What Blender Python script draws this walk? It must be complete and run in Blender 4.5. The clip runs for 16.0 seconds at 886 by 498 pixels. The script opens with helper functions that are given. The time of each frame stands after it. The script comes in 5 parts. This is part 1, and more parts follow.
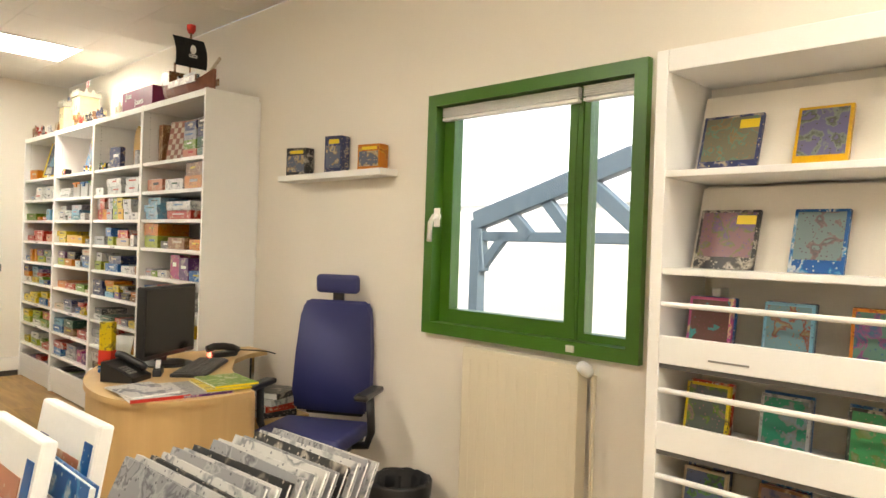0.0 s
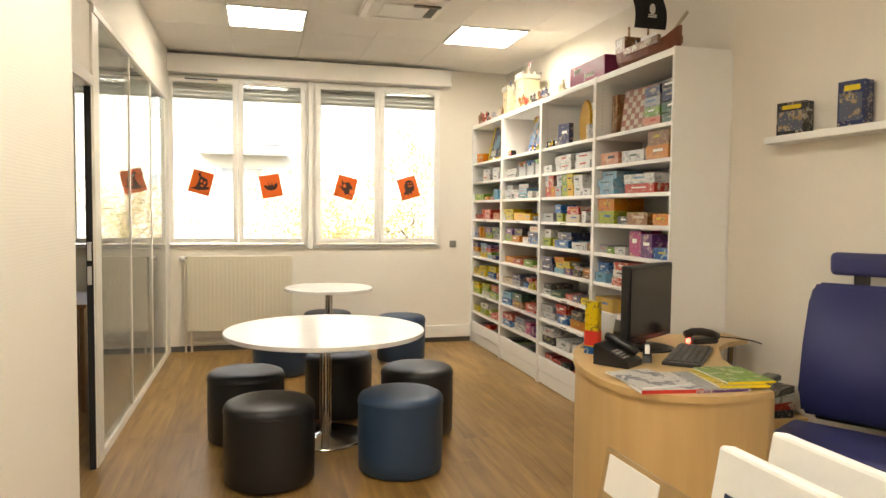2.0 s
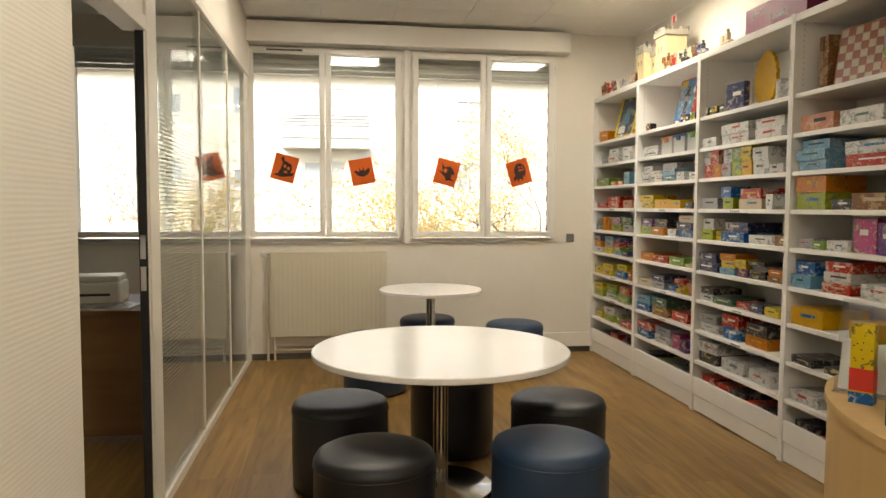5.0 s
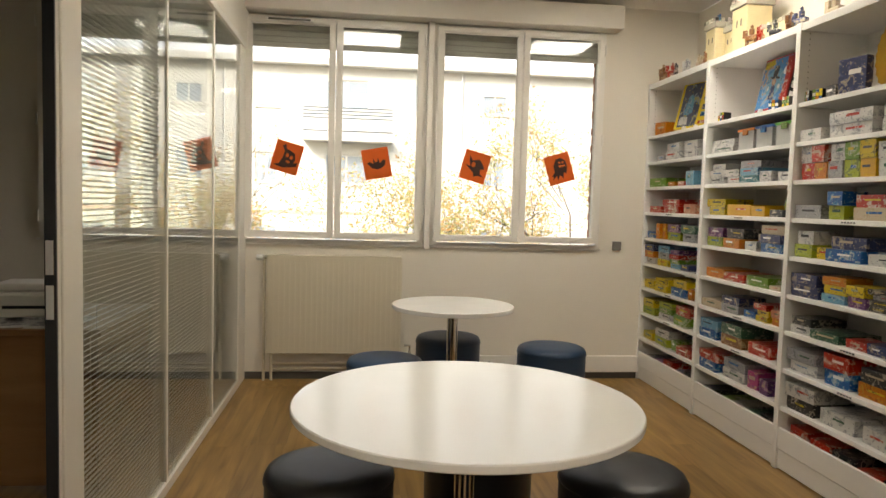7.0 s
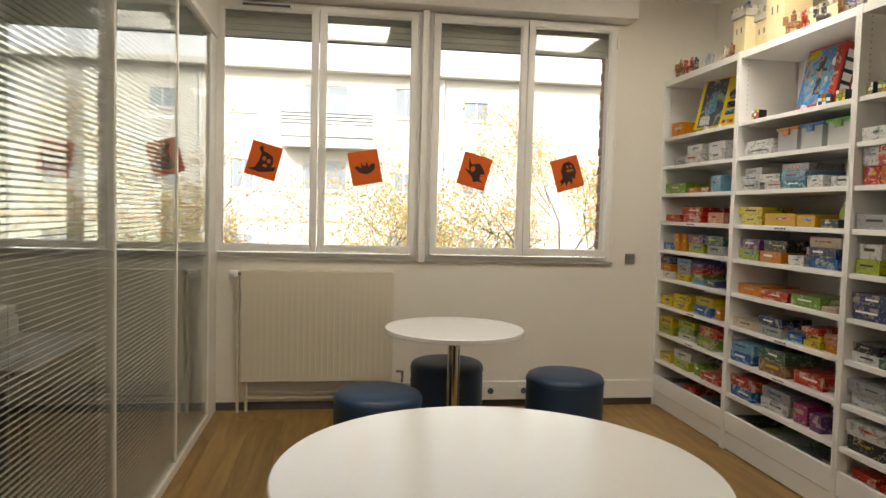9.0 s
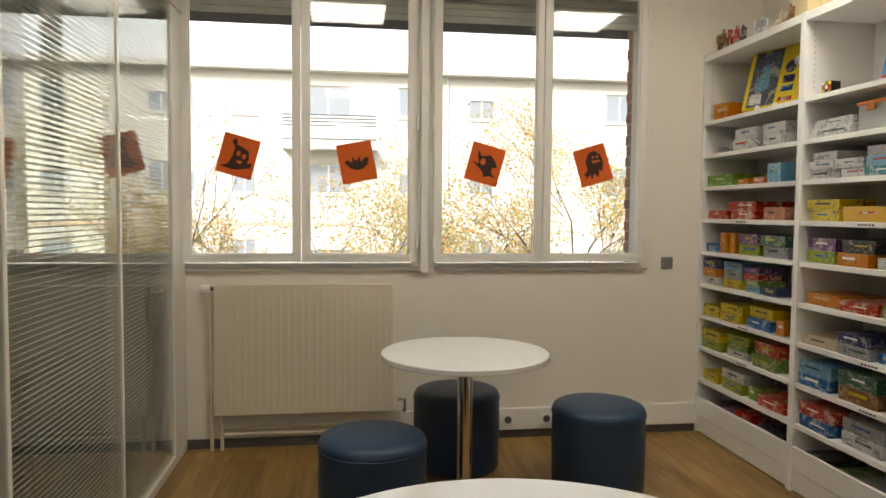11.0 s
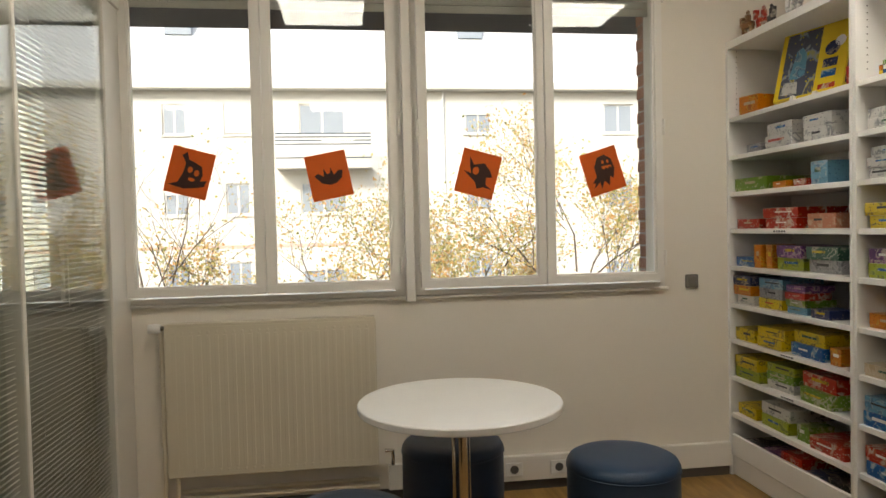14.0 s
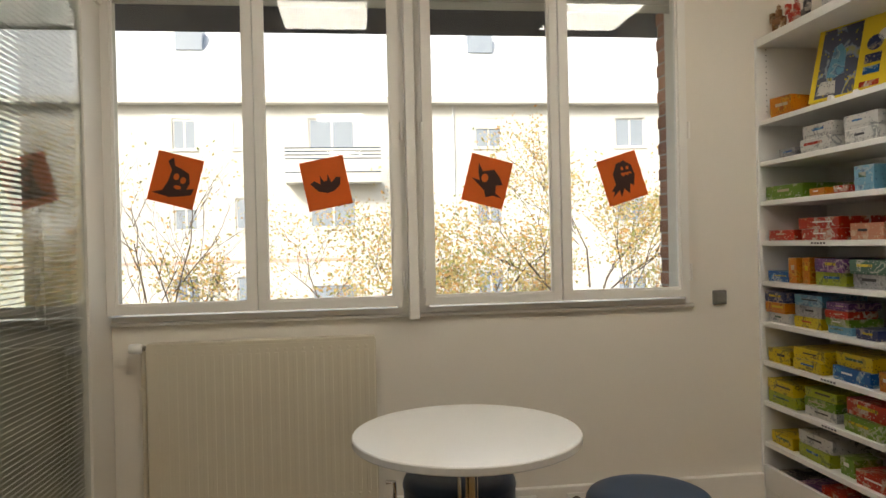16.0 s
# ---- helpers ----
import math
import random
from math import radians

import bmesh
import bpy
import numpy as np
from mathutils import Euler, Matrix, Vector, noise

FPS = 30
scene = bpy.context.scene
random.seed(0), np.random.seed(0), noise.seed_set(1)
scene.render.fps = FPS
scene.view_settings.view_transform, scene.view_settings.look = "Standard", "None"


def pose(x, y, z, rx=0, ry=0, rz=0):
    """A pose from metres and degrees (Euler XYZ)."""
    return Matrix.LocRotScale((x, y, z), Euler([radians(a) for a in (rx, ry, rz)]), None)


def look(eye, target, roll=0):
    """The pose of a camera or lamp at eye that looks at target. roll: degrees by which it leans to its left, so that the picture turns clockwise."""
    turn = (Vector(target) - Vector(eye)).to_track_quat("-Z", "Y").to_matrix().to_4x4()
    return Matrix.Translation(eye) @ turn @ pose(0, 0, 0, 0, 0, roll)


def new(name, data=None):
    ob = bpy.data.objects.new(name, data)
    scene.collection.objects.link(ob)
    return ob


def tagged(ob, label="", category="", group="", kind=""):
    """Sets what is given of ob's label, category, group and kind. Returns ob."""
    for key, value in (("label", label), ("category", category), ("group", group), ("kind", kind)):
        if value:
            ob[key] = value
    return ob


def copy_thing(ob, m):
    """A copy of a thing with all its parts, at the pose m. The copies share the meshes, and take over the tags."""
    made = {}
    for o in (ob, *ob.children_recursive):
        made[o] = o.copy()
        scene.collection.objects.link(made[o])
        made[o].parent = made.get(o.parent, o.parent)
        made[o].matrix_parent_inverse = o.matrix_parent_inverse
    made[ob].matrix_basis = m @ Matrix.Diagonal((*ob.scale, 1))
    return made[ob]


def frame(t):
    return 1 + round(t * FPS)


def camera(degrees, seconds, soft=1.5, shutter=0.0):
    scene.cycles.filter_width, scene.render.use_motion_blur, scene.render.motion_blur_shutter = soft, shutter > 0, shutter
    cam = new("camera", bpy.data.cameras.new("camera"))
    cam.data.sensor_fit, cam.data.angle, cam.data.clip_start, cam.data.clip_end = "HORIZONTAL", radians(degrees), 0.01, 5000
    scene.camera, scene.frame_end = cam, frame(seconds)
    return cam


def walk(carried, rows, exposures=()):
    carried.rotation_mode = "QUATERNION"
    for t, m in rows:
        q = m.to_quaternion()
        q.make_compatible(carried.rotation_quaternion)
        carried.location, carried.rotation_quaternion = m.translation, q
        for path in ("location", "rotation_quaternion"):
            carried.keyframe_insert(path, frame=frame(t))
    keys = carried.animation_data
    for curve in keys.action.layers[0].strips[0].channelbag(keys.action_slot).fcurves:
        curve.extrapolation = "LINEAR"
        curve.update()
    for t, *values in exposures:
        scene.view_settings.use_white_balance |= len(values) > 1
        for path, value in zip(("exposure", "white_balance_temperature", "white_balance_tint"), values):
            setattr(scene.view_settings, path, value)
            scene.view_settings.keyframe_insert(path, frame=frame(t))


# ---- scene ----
cam = camera(65.1, 16.0)
SKY, SUN, LED = 0.12, 1.4, 7.6
EXPOSURES = ((0, 2.6, 6600, 10), (2.5, 2.35, 6850, 10), (4.2, 2.0, 6900, 10), (6.5, 1.65, 6700, 10), (9, 1.5, 6550, 10), (12, 1.3, 6500, 10), (16, 1.2, 6500, 10))
PATH = [
    (0, (1.011, -7.832, 1.419), (2.438, -6.431, 1.411), 1.9),
    (0.2, (0.983, -7.763, 1.425), (2.295, -6.254, 1.41), 2.4),
    (0.5, (0.954, -7.685, 1.423), (2.146, -6.079, 1.386), 2.2),
    (1, (0.844, -7.531, 1.429), (1.805, -5.777, 1.388), 0.2),
    (1.5, (0.772, -7.412, 1.429), (1.494, -5.549, 1.343), 0.1),
    (2, (0.774, -7.251, 1.405), (1.284, -5.32, 1.3), 0.6),
    (2.5, (0.777, -7.089, 1.392), (1.144, -5.126, 1.292), 1.7),
    (3, (0.745, -6.942, 1.398), (1.172, -4.992, 1.282), 0.8),
    (3.5, (0.698, -6.777, 1.404), (1.117, -4.825, 1.279), -0.6),
    (4, (0.698, -6.621, 1.394), (1.059, -4.659, 1.256), 0.4),
    (4.2, (0.66, -6.557, 1.343), (0.945, -4.581, 1.227), 0.4),
    (6.3, (0.771, -5.531, 1.362), (1.074, -3.559, 1.227), -0.1),
    (6.5, (0.758, -5.464, 1.348), (1.05, -3.49, 1.217), 0.5),
    (7, (0.791, -5.321, 1.368), (1.021, -3.338, 1.236), 1.6),
    (7.5, (0.735, -5.148, 1.352), (0.996, -3.17, 1.212), 0.2),
    (8, (0.712, -5.039, 1.374), (1.064, -3.076, 1.227), -0.0),
    (8.5, (0.754, -4.86, 1.364), (1.083, -2.893, 1.216), 0.2),
    (9, (0.734, -4.757, 1.376), (1.024, -2.782, 1.266), 1.5),
    (11.3, (0.839, -3.951, 1.367), (1.112, -1.973, 1.261), 0.3),
    (11.5, (0.836, -3.865, 1.365), (1.213, -1.903, 1.26), 0.0),
    (12, (0.813, -3.706, 1.375), (1.406, -1.798, 1.288), -0.8),
    (12.5, (0.843, -3.637, 1.389), (1.469, -1.74, 1.302), -0.2),
    (13, (0.919, -3.586, 1.382), (1.505, -1.675, 1.304), 0.6),
    (13.5, (0.965, -3.55, 1.379), (1.3, -1.58, 1.31), -0.6),
    (14, (0.971, -3.527, 1.382), (1.239, -1.546, 1.321), -1.3),
    (14.5, (0.93, -3.618, 1.378), (1.191, -1.636, 1.32), -1.0),
    (15, (0.924, -3.619, 1.394), (1.182, -1.637, 1.342), -1.0),
    (15.5, (0.933, -3.622, 1.393), (1.192, -1.64, 1.341), -1.0),
    (16, (1.027, -3.262, 1.366), (1.266, -1.276, 1.349), -1.3),
]
walk(cam, [(t, look(eye, target, roll)) for t, eye, target, roll in PATH], EXPOSURES)

# ---- light ----
world = bpy.data.worlds.new("overcast_sky")
scene.world = world
world.use_nodes = True
wn = world.node_tree
sky = wn.nodes.new("ShaderNodeTexSky")
sky.sky_type = 'NISHITA'
sky.sun_disc = False
sky.sun_elevation = radians(38)
sky.sun_rotation = radians(211)
sky.dust_density = 4.0
wn.links.new(sky.outputs[0], wn.nodes["Background"].inputs[0])
wn.nodes["Background"].inputs[1].default_value = SKY
sun_data = bpy.data.lights.new("sun", 'SUN')
sun_data.energy = SUN
sun_data.angle = radians(12)
sun_data.color = (1.0, 0.96, 0.9)
sun = new("sun", sun_data)
sun.matrix_world = look((-22, -30, 30), (0, 6, 0))


# ---- materials ----
def principled(name):
    m = bpy.data.materials.new(name)
    m.use_nodes = True
    return m, m.node_tree, m.node_tree.nodes["Principled BSDF"]


def paint(name, color, rough=0.5, metal=0.0, var=0.06, scale=3.0, bump=0.05, grain=90.0, rand=0.0, spec=0.5):
    """A plain surface: large soft stains, fine grain and bump."""
    m, nt, b = principled(name)
    N, L = nt.nodes.new, nt.links.new
    co = N("ShaderNodeTexCoord")
    n1 = N("ShaderNodeTexNoise"); n1.inputs["Scale"].default_value = scale; n1.inputs["Detail"].default_value = 5
    n2 = N("ShaderNodeTexNoise"); n2.inputs["Scale"].default_value = grain; n2.inputs["Detail"].default_value = 3
    L(co.outputs["Object"], n1.inputs["Vector"]); L(co.outputs["Object"], n2.inputs["Vector"])
    mix = N("ShaderNodeMath"); mix.operation = 'MULTIPLY_ADD'
    L(n2.outputs["Fac"], mix.inputs[0]); mix.inputs[1].default_value = 0.4
    L(n1.outputs["Fac"], mix.inputs[2])
    rng = N("ShaderNodeMapRange")
    rng.inputs["From Min"].default_value, rng.inputs["From Max"].default_value = 0.35, 1.05
    rng.inputs["To Min"].default_value, rng.inputs["To Max"].default_value = 1 - var, 1 + var
    L(mix.outputs[0], rng.inputs["Value"])
    hsv = N("ShaderNodeHueSaturation"); hsv.inputs["Color"].default_value = (*color, 1)
    if rand:
        oi = N("ShaderNodeObjectInfo"); r2 = N("ShaderNodeMapRange")
        r2.inputs["To Min"].default_value, r2.inputs["To Max"].default_value = 1 - rand, 1 + rand
        L(oi.outputs["Random"], r2.inputs["Value"])
        mm = N("ShaderNodeMath"); mm.operation = 'MULTIPLY'
        L(rng.outputs[0], mm.inputs[0]); L(r2.outputs[0], mm.inputs[1]); L(mm.outputs[0], hsv.inputs["Value"])
    else:
        L(rng.outputs[0], hsv.inputs["Value"])
    L(hsv.outputs[0], b.inputs["Base Color"])
    rr = N("ShaderNodeMapRange"); rr.inputs["To Min"].default_value, rr.inputs["To Max"].default_value = (max(0.29, rough - 0.08), min(1, rough + 0.08)) if rough >= 0.3 else (max(0.02, rough - 0.08), min(0.25, rough + 0.06))
    L(n1.outputs["Fac"], rr.inputs["Value"]); L(rr.outputs[0], b.inputs["Roughness"])
    b.inputs["Metallic"].default_value = metal
    b.inputs["Specular IOR Level"].default_value = spec
    if bump:
        bp = N("ShaderNodeBump"); bp.inputs["Strength"].default_value = bump; bp.inputs["Distance"].default_value = 0.004
        L(n2.outputs["Fac"], bp.inputs["Height"]); L(bp.outputs[0], b.inputs["Normal"])
    return m


def ribbed(name, color):
    """Painted wall covering with fine level ribs."""
    m = paint(name, color, 0.75, var=0.03, scale=1.2, bump=0.0)
    nt = m.node_tree
    N, L = nt.nodes.new, nt.links.new
    co = N("ShaderNodeTexCoord"); w = N("ShaderNodeTexWave"); w.bands_direction = 'Z'
    w.inputs["Scale"].default_value = 32; w.inputs["Distortion"].default_value = 0.6
    L(co.outputs["Object"], w.inputs["Vector"])
    bp = N("ShaderNodeBump"); bp.inputs["Strength"].default_value = 0.08; bp.inputs["Distance"].default_value = 0.003
    L(w.outputs["Fac"], bp.inputs["Height"]); L(bp.outputs[0], nt.nodes["Principled BSDF"].inputs["Normal"])
    return m


def wood(name, dark, light, rough=0.4, axis='Y', scale=1.0, rand=0.12):
    """Wood with grain drawn out along one axis."""
    m, nt, b = principled(name)
    N, L = nt.nodes.new, nt.links.new
    co = N("ShaderNodeTexCoord"); mp = N("ShaderNodeMapping"); oi = N("ShaderNodeObjectInfo")
    s = {'X': (1.2, 14, 14), 'Y': (14, 1.2, 14), 'Z': (14, 14, 1.2)}[axis]
    mp.inputs["Scale"].default_value = [v * scale for v in s]
    sc = N("ShaderNodeVectorMath"); sc.operation = 'SCALE'; sc.inputs[0].default_value = (37, 19, 11)
    L(oi.outputs["Random"], sc.inputs["Scale"]); L(sc.outputs[0], mp.inputs["Location"])
    L(co.outputs["Object"], mp.inputs["Vector"])
    n = N("ShaderNodeTexNoise"); n.inputs["Scale"].default_value = 1.6; n.inputs["Detail"].default_value = 8; n.inputs["Distortion"].default_value = 0.8
    L(mp.outputs[0], n.inputs["Vector"])
    n3 = N("ShaderNodeTexNoise"); n3.inputs["Scale"].default_value = 2.2; n3.inputs["Detail"].default_value = 2
    L(co.outputs["Object"], n3.inputs["Vector"])
    add = N("ShaderNodeMath"); add.operation = 'MULTIPLY_ADD'; add.inputs[1].default_value = 0.5
    L(n3.outputs["Fac"], add.inputs[0]); L(n.outputs["Fac"], add.inputs[2])
    cr = N("ShaderNodeValToRGB")
    cr.color_ramp.elements[0].position, cr.color_ramp.elements[1].position = 0.5, 1.0
    cr.color_ramp.elements[0].color, cr.color_ramp.elements[1].color = (*dark, 1), (*light, 1)
    L(add.outputs[0], cr.inputs["Fac"])
    hsv = N("ShaderNodeHueSaturation"); r2 = N("ShaderNodeMapRange")
    r2.inputs["To Min"].default_value, r2.inputs["To Max"].default_value = 1 - rand, 1 + rand
    L(oi.outputs["Random"], r2.inputs["Value"]); L(r2.outputs[0], hsv.inputs["Value"])
    L(cr.outputs[0], hsv.inputs["Color"]); L(hsv.outputs[0], b.inputs["Base Color"])
    b.inputs["Roughness"].default_value = rough
    bp = N("ShaderNodeBump"); bp.inputs["Strength"].default_value = 0.06; bp.inputs["Distance"].default_value = 0.002
    L(n.outputs["Fac"], bp.inputs["Height"]); L(bp.outputs[0], b.inputs["Normal"])
    return m


def printed(name, c1, c2, c3, scale=14.0, rough=0.35):
    """Printed cardboard: a ground colour with patches of artwork in two more colours."""
    m, nt, b = principled(name)
    N, L = nt.nodes.new, nt.links.new
    co = N("ShaderNodeTexCoord"); oi = N("ShaderNodeObjectInfo"); mp = N("ShaderNodeMapping")
    sc = N("ShaderNodeVectorMath"); sc.operation = 'SCALE'; sc.inputs[0].default_value = (23, 41, 17)
    L(oi.outputs["Random"], sc.inputs["Scale"]); L(sc.outputs[0], mp.inputs["Location"]); L(co.outputs["Object"], mp.inputs["Vector"])
    n = N("ShaderNodeTexNoise"); n.inputs["Scale"].default_value = scale * 1.3; n.inputs["Detail"].default_value = 3; n.inputs["Distortion"].default_value = 0.4
    v = N("ShaderNodeTexVoronoi"); v.inputs["Scale"].default_value = scale * 5.0
    L(mp.outputs[0], n.inputs["Vector"]); L(mp.outputs[0], v.inputs["Vector"])
    cr = N("ShaderNodeValToRGB"); cr.color_ramp.interpolation = 'LINEAR'
    e = cr.color_ramp.elements
    e[0].position, e[0].color = 0.52, (*c1, 1)
    e[1].position, e[1].color = 0.55, (*c2, 1)
    x = e.new(0.63); x.color = (*c3, 1)
    x = e.new(0.66); x.color = (*c1, 1)
    L(n.outputs["Fac"], cr.inputs["Fac"])
    mix = N("ShaderNodeMix"); mix.data_type = 'RGBA'
    st = N("ShaderNodeMath"); st.operation = 'LESS_THAN'; st.inputs[1].default_value = 0.2
    L(v.outputs["Distance"], st.inputs[0]); L(st.outputs[0], mix.inputs["Factor"])
    L(cr.outputs[0], mix.inputs["A"]); mix.inputs["B"].default_value = (*c3, 1)
    dk = N("ShaderNodeHueSaturation"); dk.inputs["Value"].default_value = 0.76; dk.inputs["Saturation"].default_value = 1.1
    L(mix.outputs["Result"], dk.inputs["Color"]); L(dk.outputs[0], b.inputs["Base Color"])
    b.inputs["Roughness"].default_value = rough
    return m


def clear_glass(name, tint=(1, 1, 1), ior=1.5, rough=0.0, gloss=1.0):
    m = bpy.data.materials.new(name)
    m.use_nodes = True
    nt = m.node_tree
    nt.nodes.clear()
    N, L = nt.nodes.new, nt.links.new
    out = N("ShaderNodeOutputMaterial"); mx = N("ShaderNodeMixShader"); f = N("ShaderNodeLayerWeight"); pw = N("ShaderNodeMath"); pw.operation = 'POWER'; pw.inputs[1].default_value = 5
    ma = N("ShaderNodeMath"); ma.operation = 'MULTIPLY_ADD'; r0 = ((ior - 1) / (ior + 1)) ** 2
    ma.inputs[1].default_value, ma.inputs[2].default_value = 1 - r0, r0
    ma.inputs[1].default_value *= gloss
    ma.inputs[2].default_value *= gloss
    f.inputs["Blend"].default_value = 0.5
    t = N("ShaderNodeBsdfTransparent"); t.inputs[0].default_value = (*tint, 1)
    g = N("ShaderNodeBsdfGlossy"); g.inputs["Roughness"].default_value = rough
    L(f.outputs["Facing"], pw.inputs[0]); L(pw.outputs[0], ma.inputs[0]); L(ma.outputs[0], mx.inputs[0]); L(t.outputs[0], mx.inputs[1]); L(g.outputs[0], mx.inputs[2]); L(mx.outputs[0], out.inputs[0])
    return m


def glow(name, color, strength):
    m, nt, b = principled(name)
    b.inputs["Base Color"].default_value = (0.9, 0.9, 0.88, 1)
    b.inputs["Emission Color"].default_value = (*color, 1)
    b.inputs["Emission Strength"].default_value = strength
    return m


WALL = paint("cream_wall_paint", (0.78, 0.73, 0.64), 0.7, var=0.035, scale=0.8, bump=0.12, grain=160)
RIBBED = ribbed("ribbed_wall_covering", (0.78, 0.74, 0.66))
CEIL = paint("ceiling_tile", (0.8, 0.77, 0.71), 0.85, var=0.03, scale=1.0, bump=0.15, grain=220)
WHITE = paint("white_laminate", (0.8, 0.79, 0.76), 0.35, var=0.02, scale=2.0, bump=0.02)
PVC = paint("white_pvc", (0.8, 0.77, 0.71), 0.35, var=0.03, scale=2.0, bump=0.02)
RADIATOR = paint("radiator_enamel", (0.66, 0.595, 0.455), 0.38, var=0.04, scale=2.5, bump=0.02)
ALU = paint("cream_aluminium", (0.74, 0.7, 0.62), 0.35, var=0.03, bump=0.01)
GREEN = paint("green_lacquer", (0.045, 0.14, 0.008), 0.32, var=0.12, scale=3.0, bump=0.03)
DARK_GREY = paint("dark_grey_vinyl", (0.09, 0.085, 0.08), 0.55)
GREY = paint("grey_plastic", (0.2, 0.19, 0.17), 0.5)
BLACK = paint("black_plastic", (0.012, 0.012, 0.013), 0.35, bump=0.06, grain=300)
SCREEN = paint("dark_screen", (0.012, 0.012, 0.012), 0.18, bump=0.0)
CHROME = paint("brushed_chrome", (0.75, 0.73, 0.7), 0.14, metal=1.0, var=0.03, bump=0.0)
STEEL = paint("grey_painted_steel", (0.06, 0.085, 0.105), 0.5)
TABLE_WHITE = paint("white_tabletop", (0.84, 0.83, 0.8), 0.24, var=0.015, scale=4, bump=0.0)
BEECH = wood("beech_veneer", (0.55, 0.36, 0.15), (0.62, 0.425, 0.19), 0.42, 'Z', 0.6, 0.02)
OFFICE_WOOD = wood("brown_office_veneer", (0.22, 0.11, 0.04), (0.34, 0.19, 0.08), 0.45, 'X', 0.6, 0.02)
PLANK = wood("oak_vinyl_plank", (0.175, 0.095, 0.026), (0.38, 0.228, 0.072), 0.36, 'Y', 1.0, 0.14)
SUBFLOOR = paint("plank_joint", (0.1, 0.06, 0.03), 0.7)
LEATHER_BLACK = paint("black_leatherette", (0.011, 0.012, 0.015), 0.4, var=0.15, scale=6, bump=0.25, grain=260)
LEATHER_NAVY = paint("navy_leatherette", (0.02, 0.04, 0.085), 0.42, var=0.15, scale=6, bump=0.25, grain=260)
LEATHER_BLUE = paint("blue_leatherette", (0.02, 0.048, 0.1), 0.42, var=0.12, scale=6, bump=0.25, grain=260)
SEAT_BLUE = paint("indigo_fabric", (0.028, 0.032, 0.13), 0.55, var=0.12, scale=6, bump=0.3, grain=350)
WINDOW_GLASS = clear_glass("window_glass", (0.96, 0.98, 0.97))
PARTITION_GLASS = clear_glass("partition_glass", (0.92, 0.94, 0.92), 2.0)
BACK_GLASS = clear_glass("partition_back_glass", (0.92, 0.94, 0.92), 1.5, 0.0, 0.15)
SLAT = paint("grey_blind_slat", (0.66, 0.65, 0.61), 0.4, bump=0.0)
SHUTTER = paint("beige_roller_shutter", (0.5, 0.48, 0.42), 0.6)
ORANGE_PAPER = paint("orange_paper", (0.8, 0.17, 0.02), 0.7, var=0.08, scale=8)


def translucent(m, amount, color):
    """Lets light from behind glow through a thin sheet."""
    nt = m.node_tree
    out, b = nt.nodes["Material Output"], nt.nodes["Principled BSDF"]
    tr, mx = nt.nodes.new("ShaderNodeBsdfTranslucent"), nt.nodes.new("ShaderNodeMixShader")
    tr.inputs[0].default_value = (*color, 1)
    mx.inputs[0].default_value = amount
    src = b.inputs["Base Color"].links
    if src:
        nt.links.new(src[0].from_socket, tr.inputs[0])
    nt.links.new(b.outputs[0], mx.inputs[1]); nt.links.new(tr.outputs[0], mx.inputs[2]); nt.links.new(mx.outputs[0], out.inputs[0])
    return m


translucent(ORANGE_PAPER, 0.35, (0.8, 0.2, 0.02))
BLACK_PAPER = paint("dark_brown_paper", (0.05, 0.02, 0.012), 0.8)
PANEL = glow("led_panel_diffuser", (1.0, 0.93, 0.8), LED)
FACADE = paint("white_render", (0.78, 0.75, 0.68), 0.9, var=0.05, scale=0.3, bump=0.05)
ROOF_OUT = paint("pale_zinc_roof", (0.75, 0.76, 0.77), 0.5, var=0.05)
# shade under the overhanging slab, put into its base colour
SHADED_SOFFIT = paint("shaded_soffit", (0.09, 0.085, 0.085), 0.8)
BRICK = paint("red_brick", (0.42, 0.22, 0.14), 0.85, var=0.2, scale=9, bump=0.4, rand=0.18)
MORTAR = paint("mortar", (0.5, 0.46, 0.4), 0.9)
PANE_FAR = paint("far_window_pane", (0.36, 0.4, 0.45), 0.08, bump=0.0)
BAND_OUT = paint("pale_salmon_band", (0.72, 0.5, 0.4), 0.9)
GROUND = paint("street_asphalt", (0.06, 0.06, 0.06), 0.9, var=0.2)
BARK = paint("bark", (0.13, 0.095, 0.065), 0.9, var=0.25, scale=8, bump=0.5)
PAPER = printed("printed_magazine", (0.72, 0.7, 0.67), (0.3, 0.3, 0.34), (0.08, 0.08, 0.1), 11)
INK = paint("dark_ink", (0.03, 0.03, 0.035), 0.5, bump=0)
RED = paint("red_plastic", (0.55, 0.03, 0.02), 0.4, bump=0.02)
WHITE_CARD = paint("white_card", (0.8, 0.79, 0.76), 0.6, bump=0.02)

LEAF, leaf_nt, leaf_b = principled("autumn_leaf")
_g = leaf_nt.nodes.new("ShaderNodeNewGeometry")
_r = leaf_nt.nodes.new("ShaderNodeValToRGB")
_e = _r.color_ramp.elements
_e[0].position, _e[0].color = 0.0, (0.34, 0.38, 0.12, 1)
_e[1].position, _e[1].color = 1.0, (0.75, 0.36, 0.12, 1)
_x = _e.new(0.35); _x.color = (0.68, 0.56, 0.2, 1)
_x = _e.new(0.7); _x.color = (0.78, 0.54, 0.2, 1)
leaf_nt.links.new(_g.outputs["Random Per Island"], _r.inputs[0])
leaf_nt.links.new(_r.outputs[0], leaf_b.inputs["Base Color"])
leaf_b.inputs["Roughness"].default_value = 0.6
translucent(LEAF, 0.5, (0.5, 0.3, 0.05))

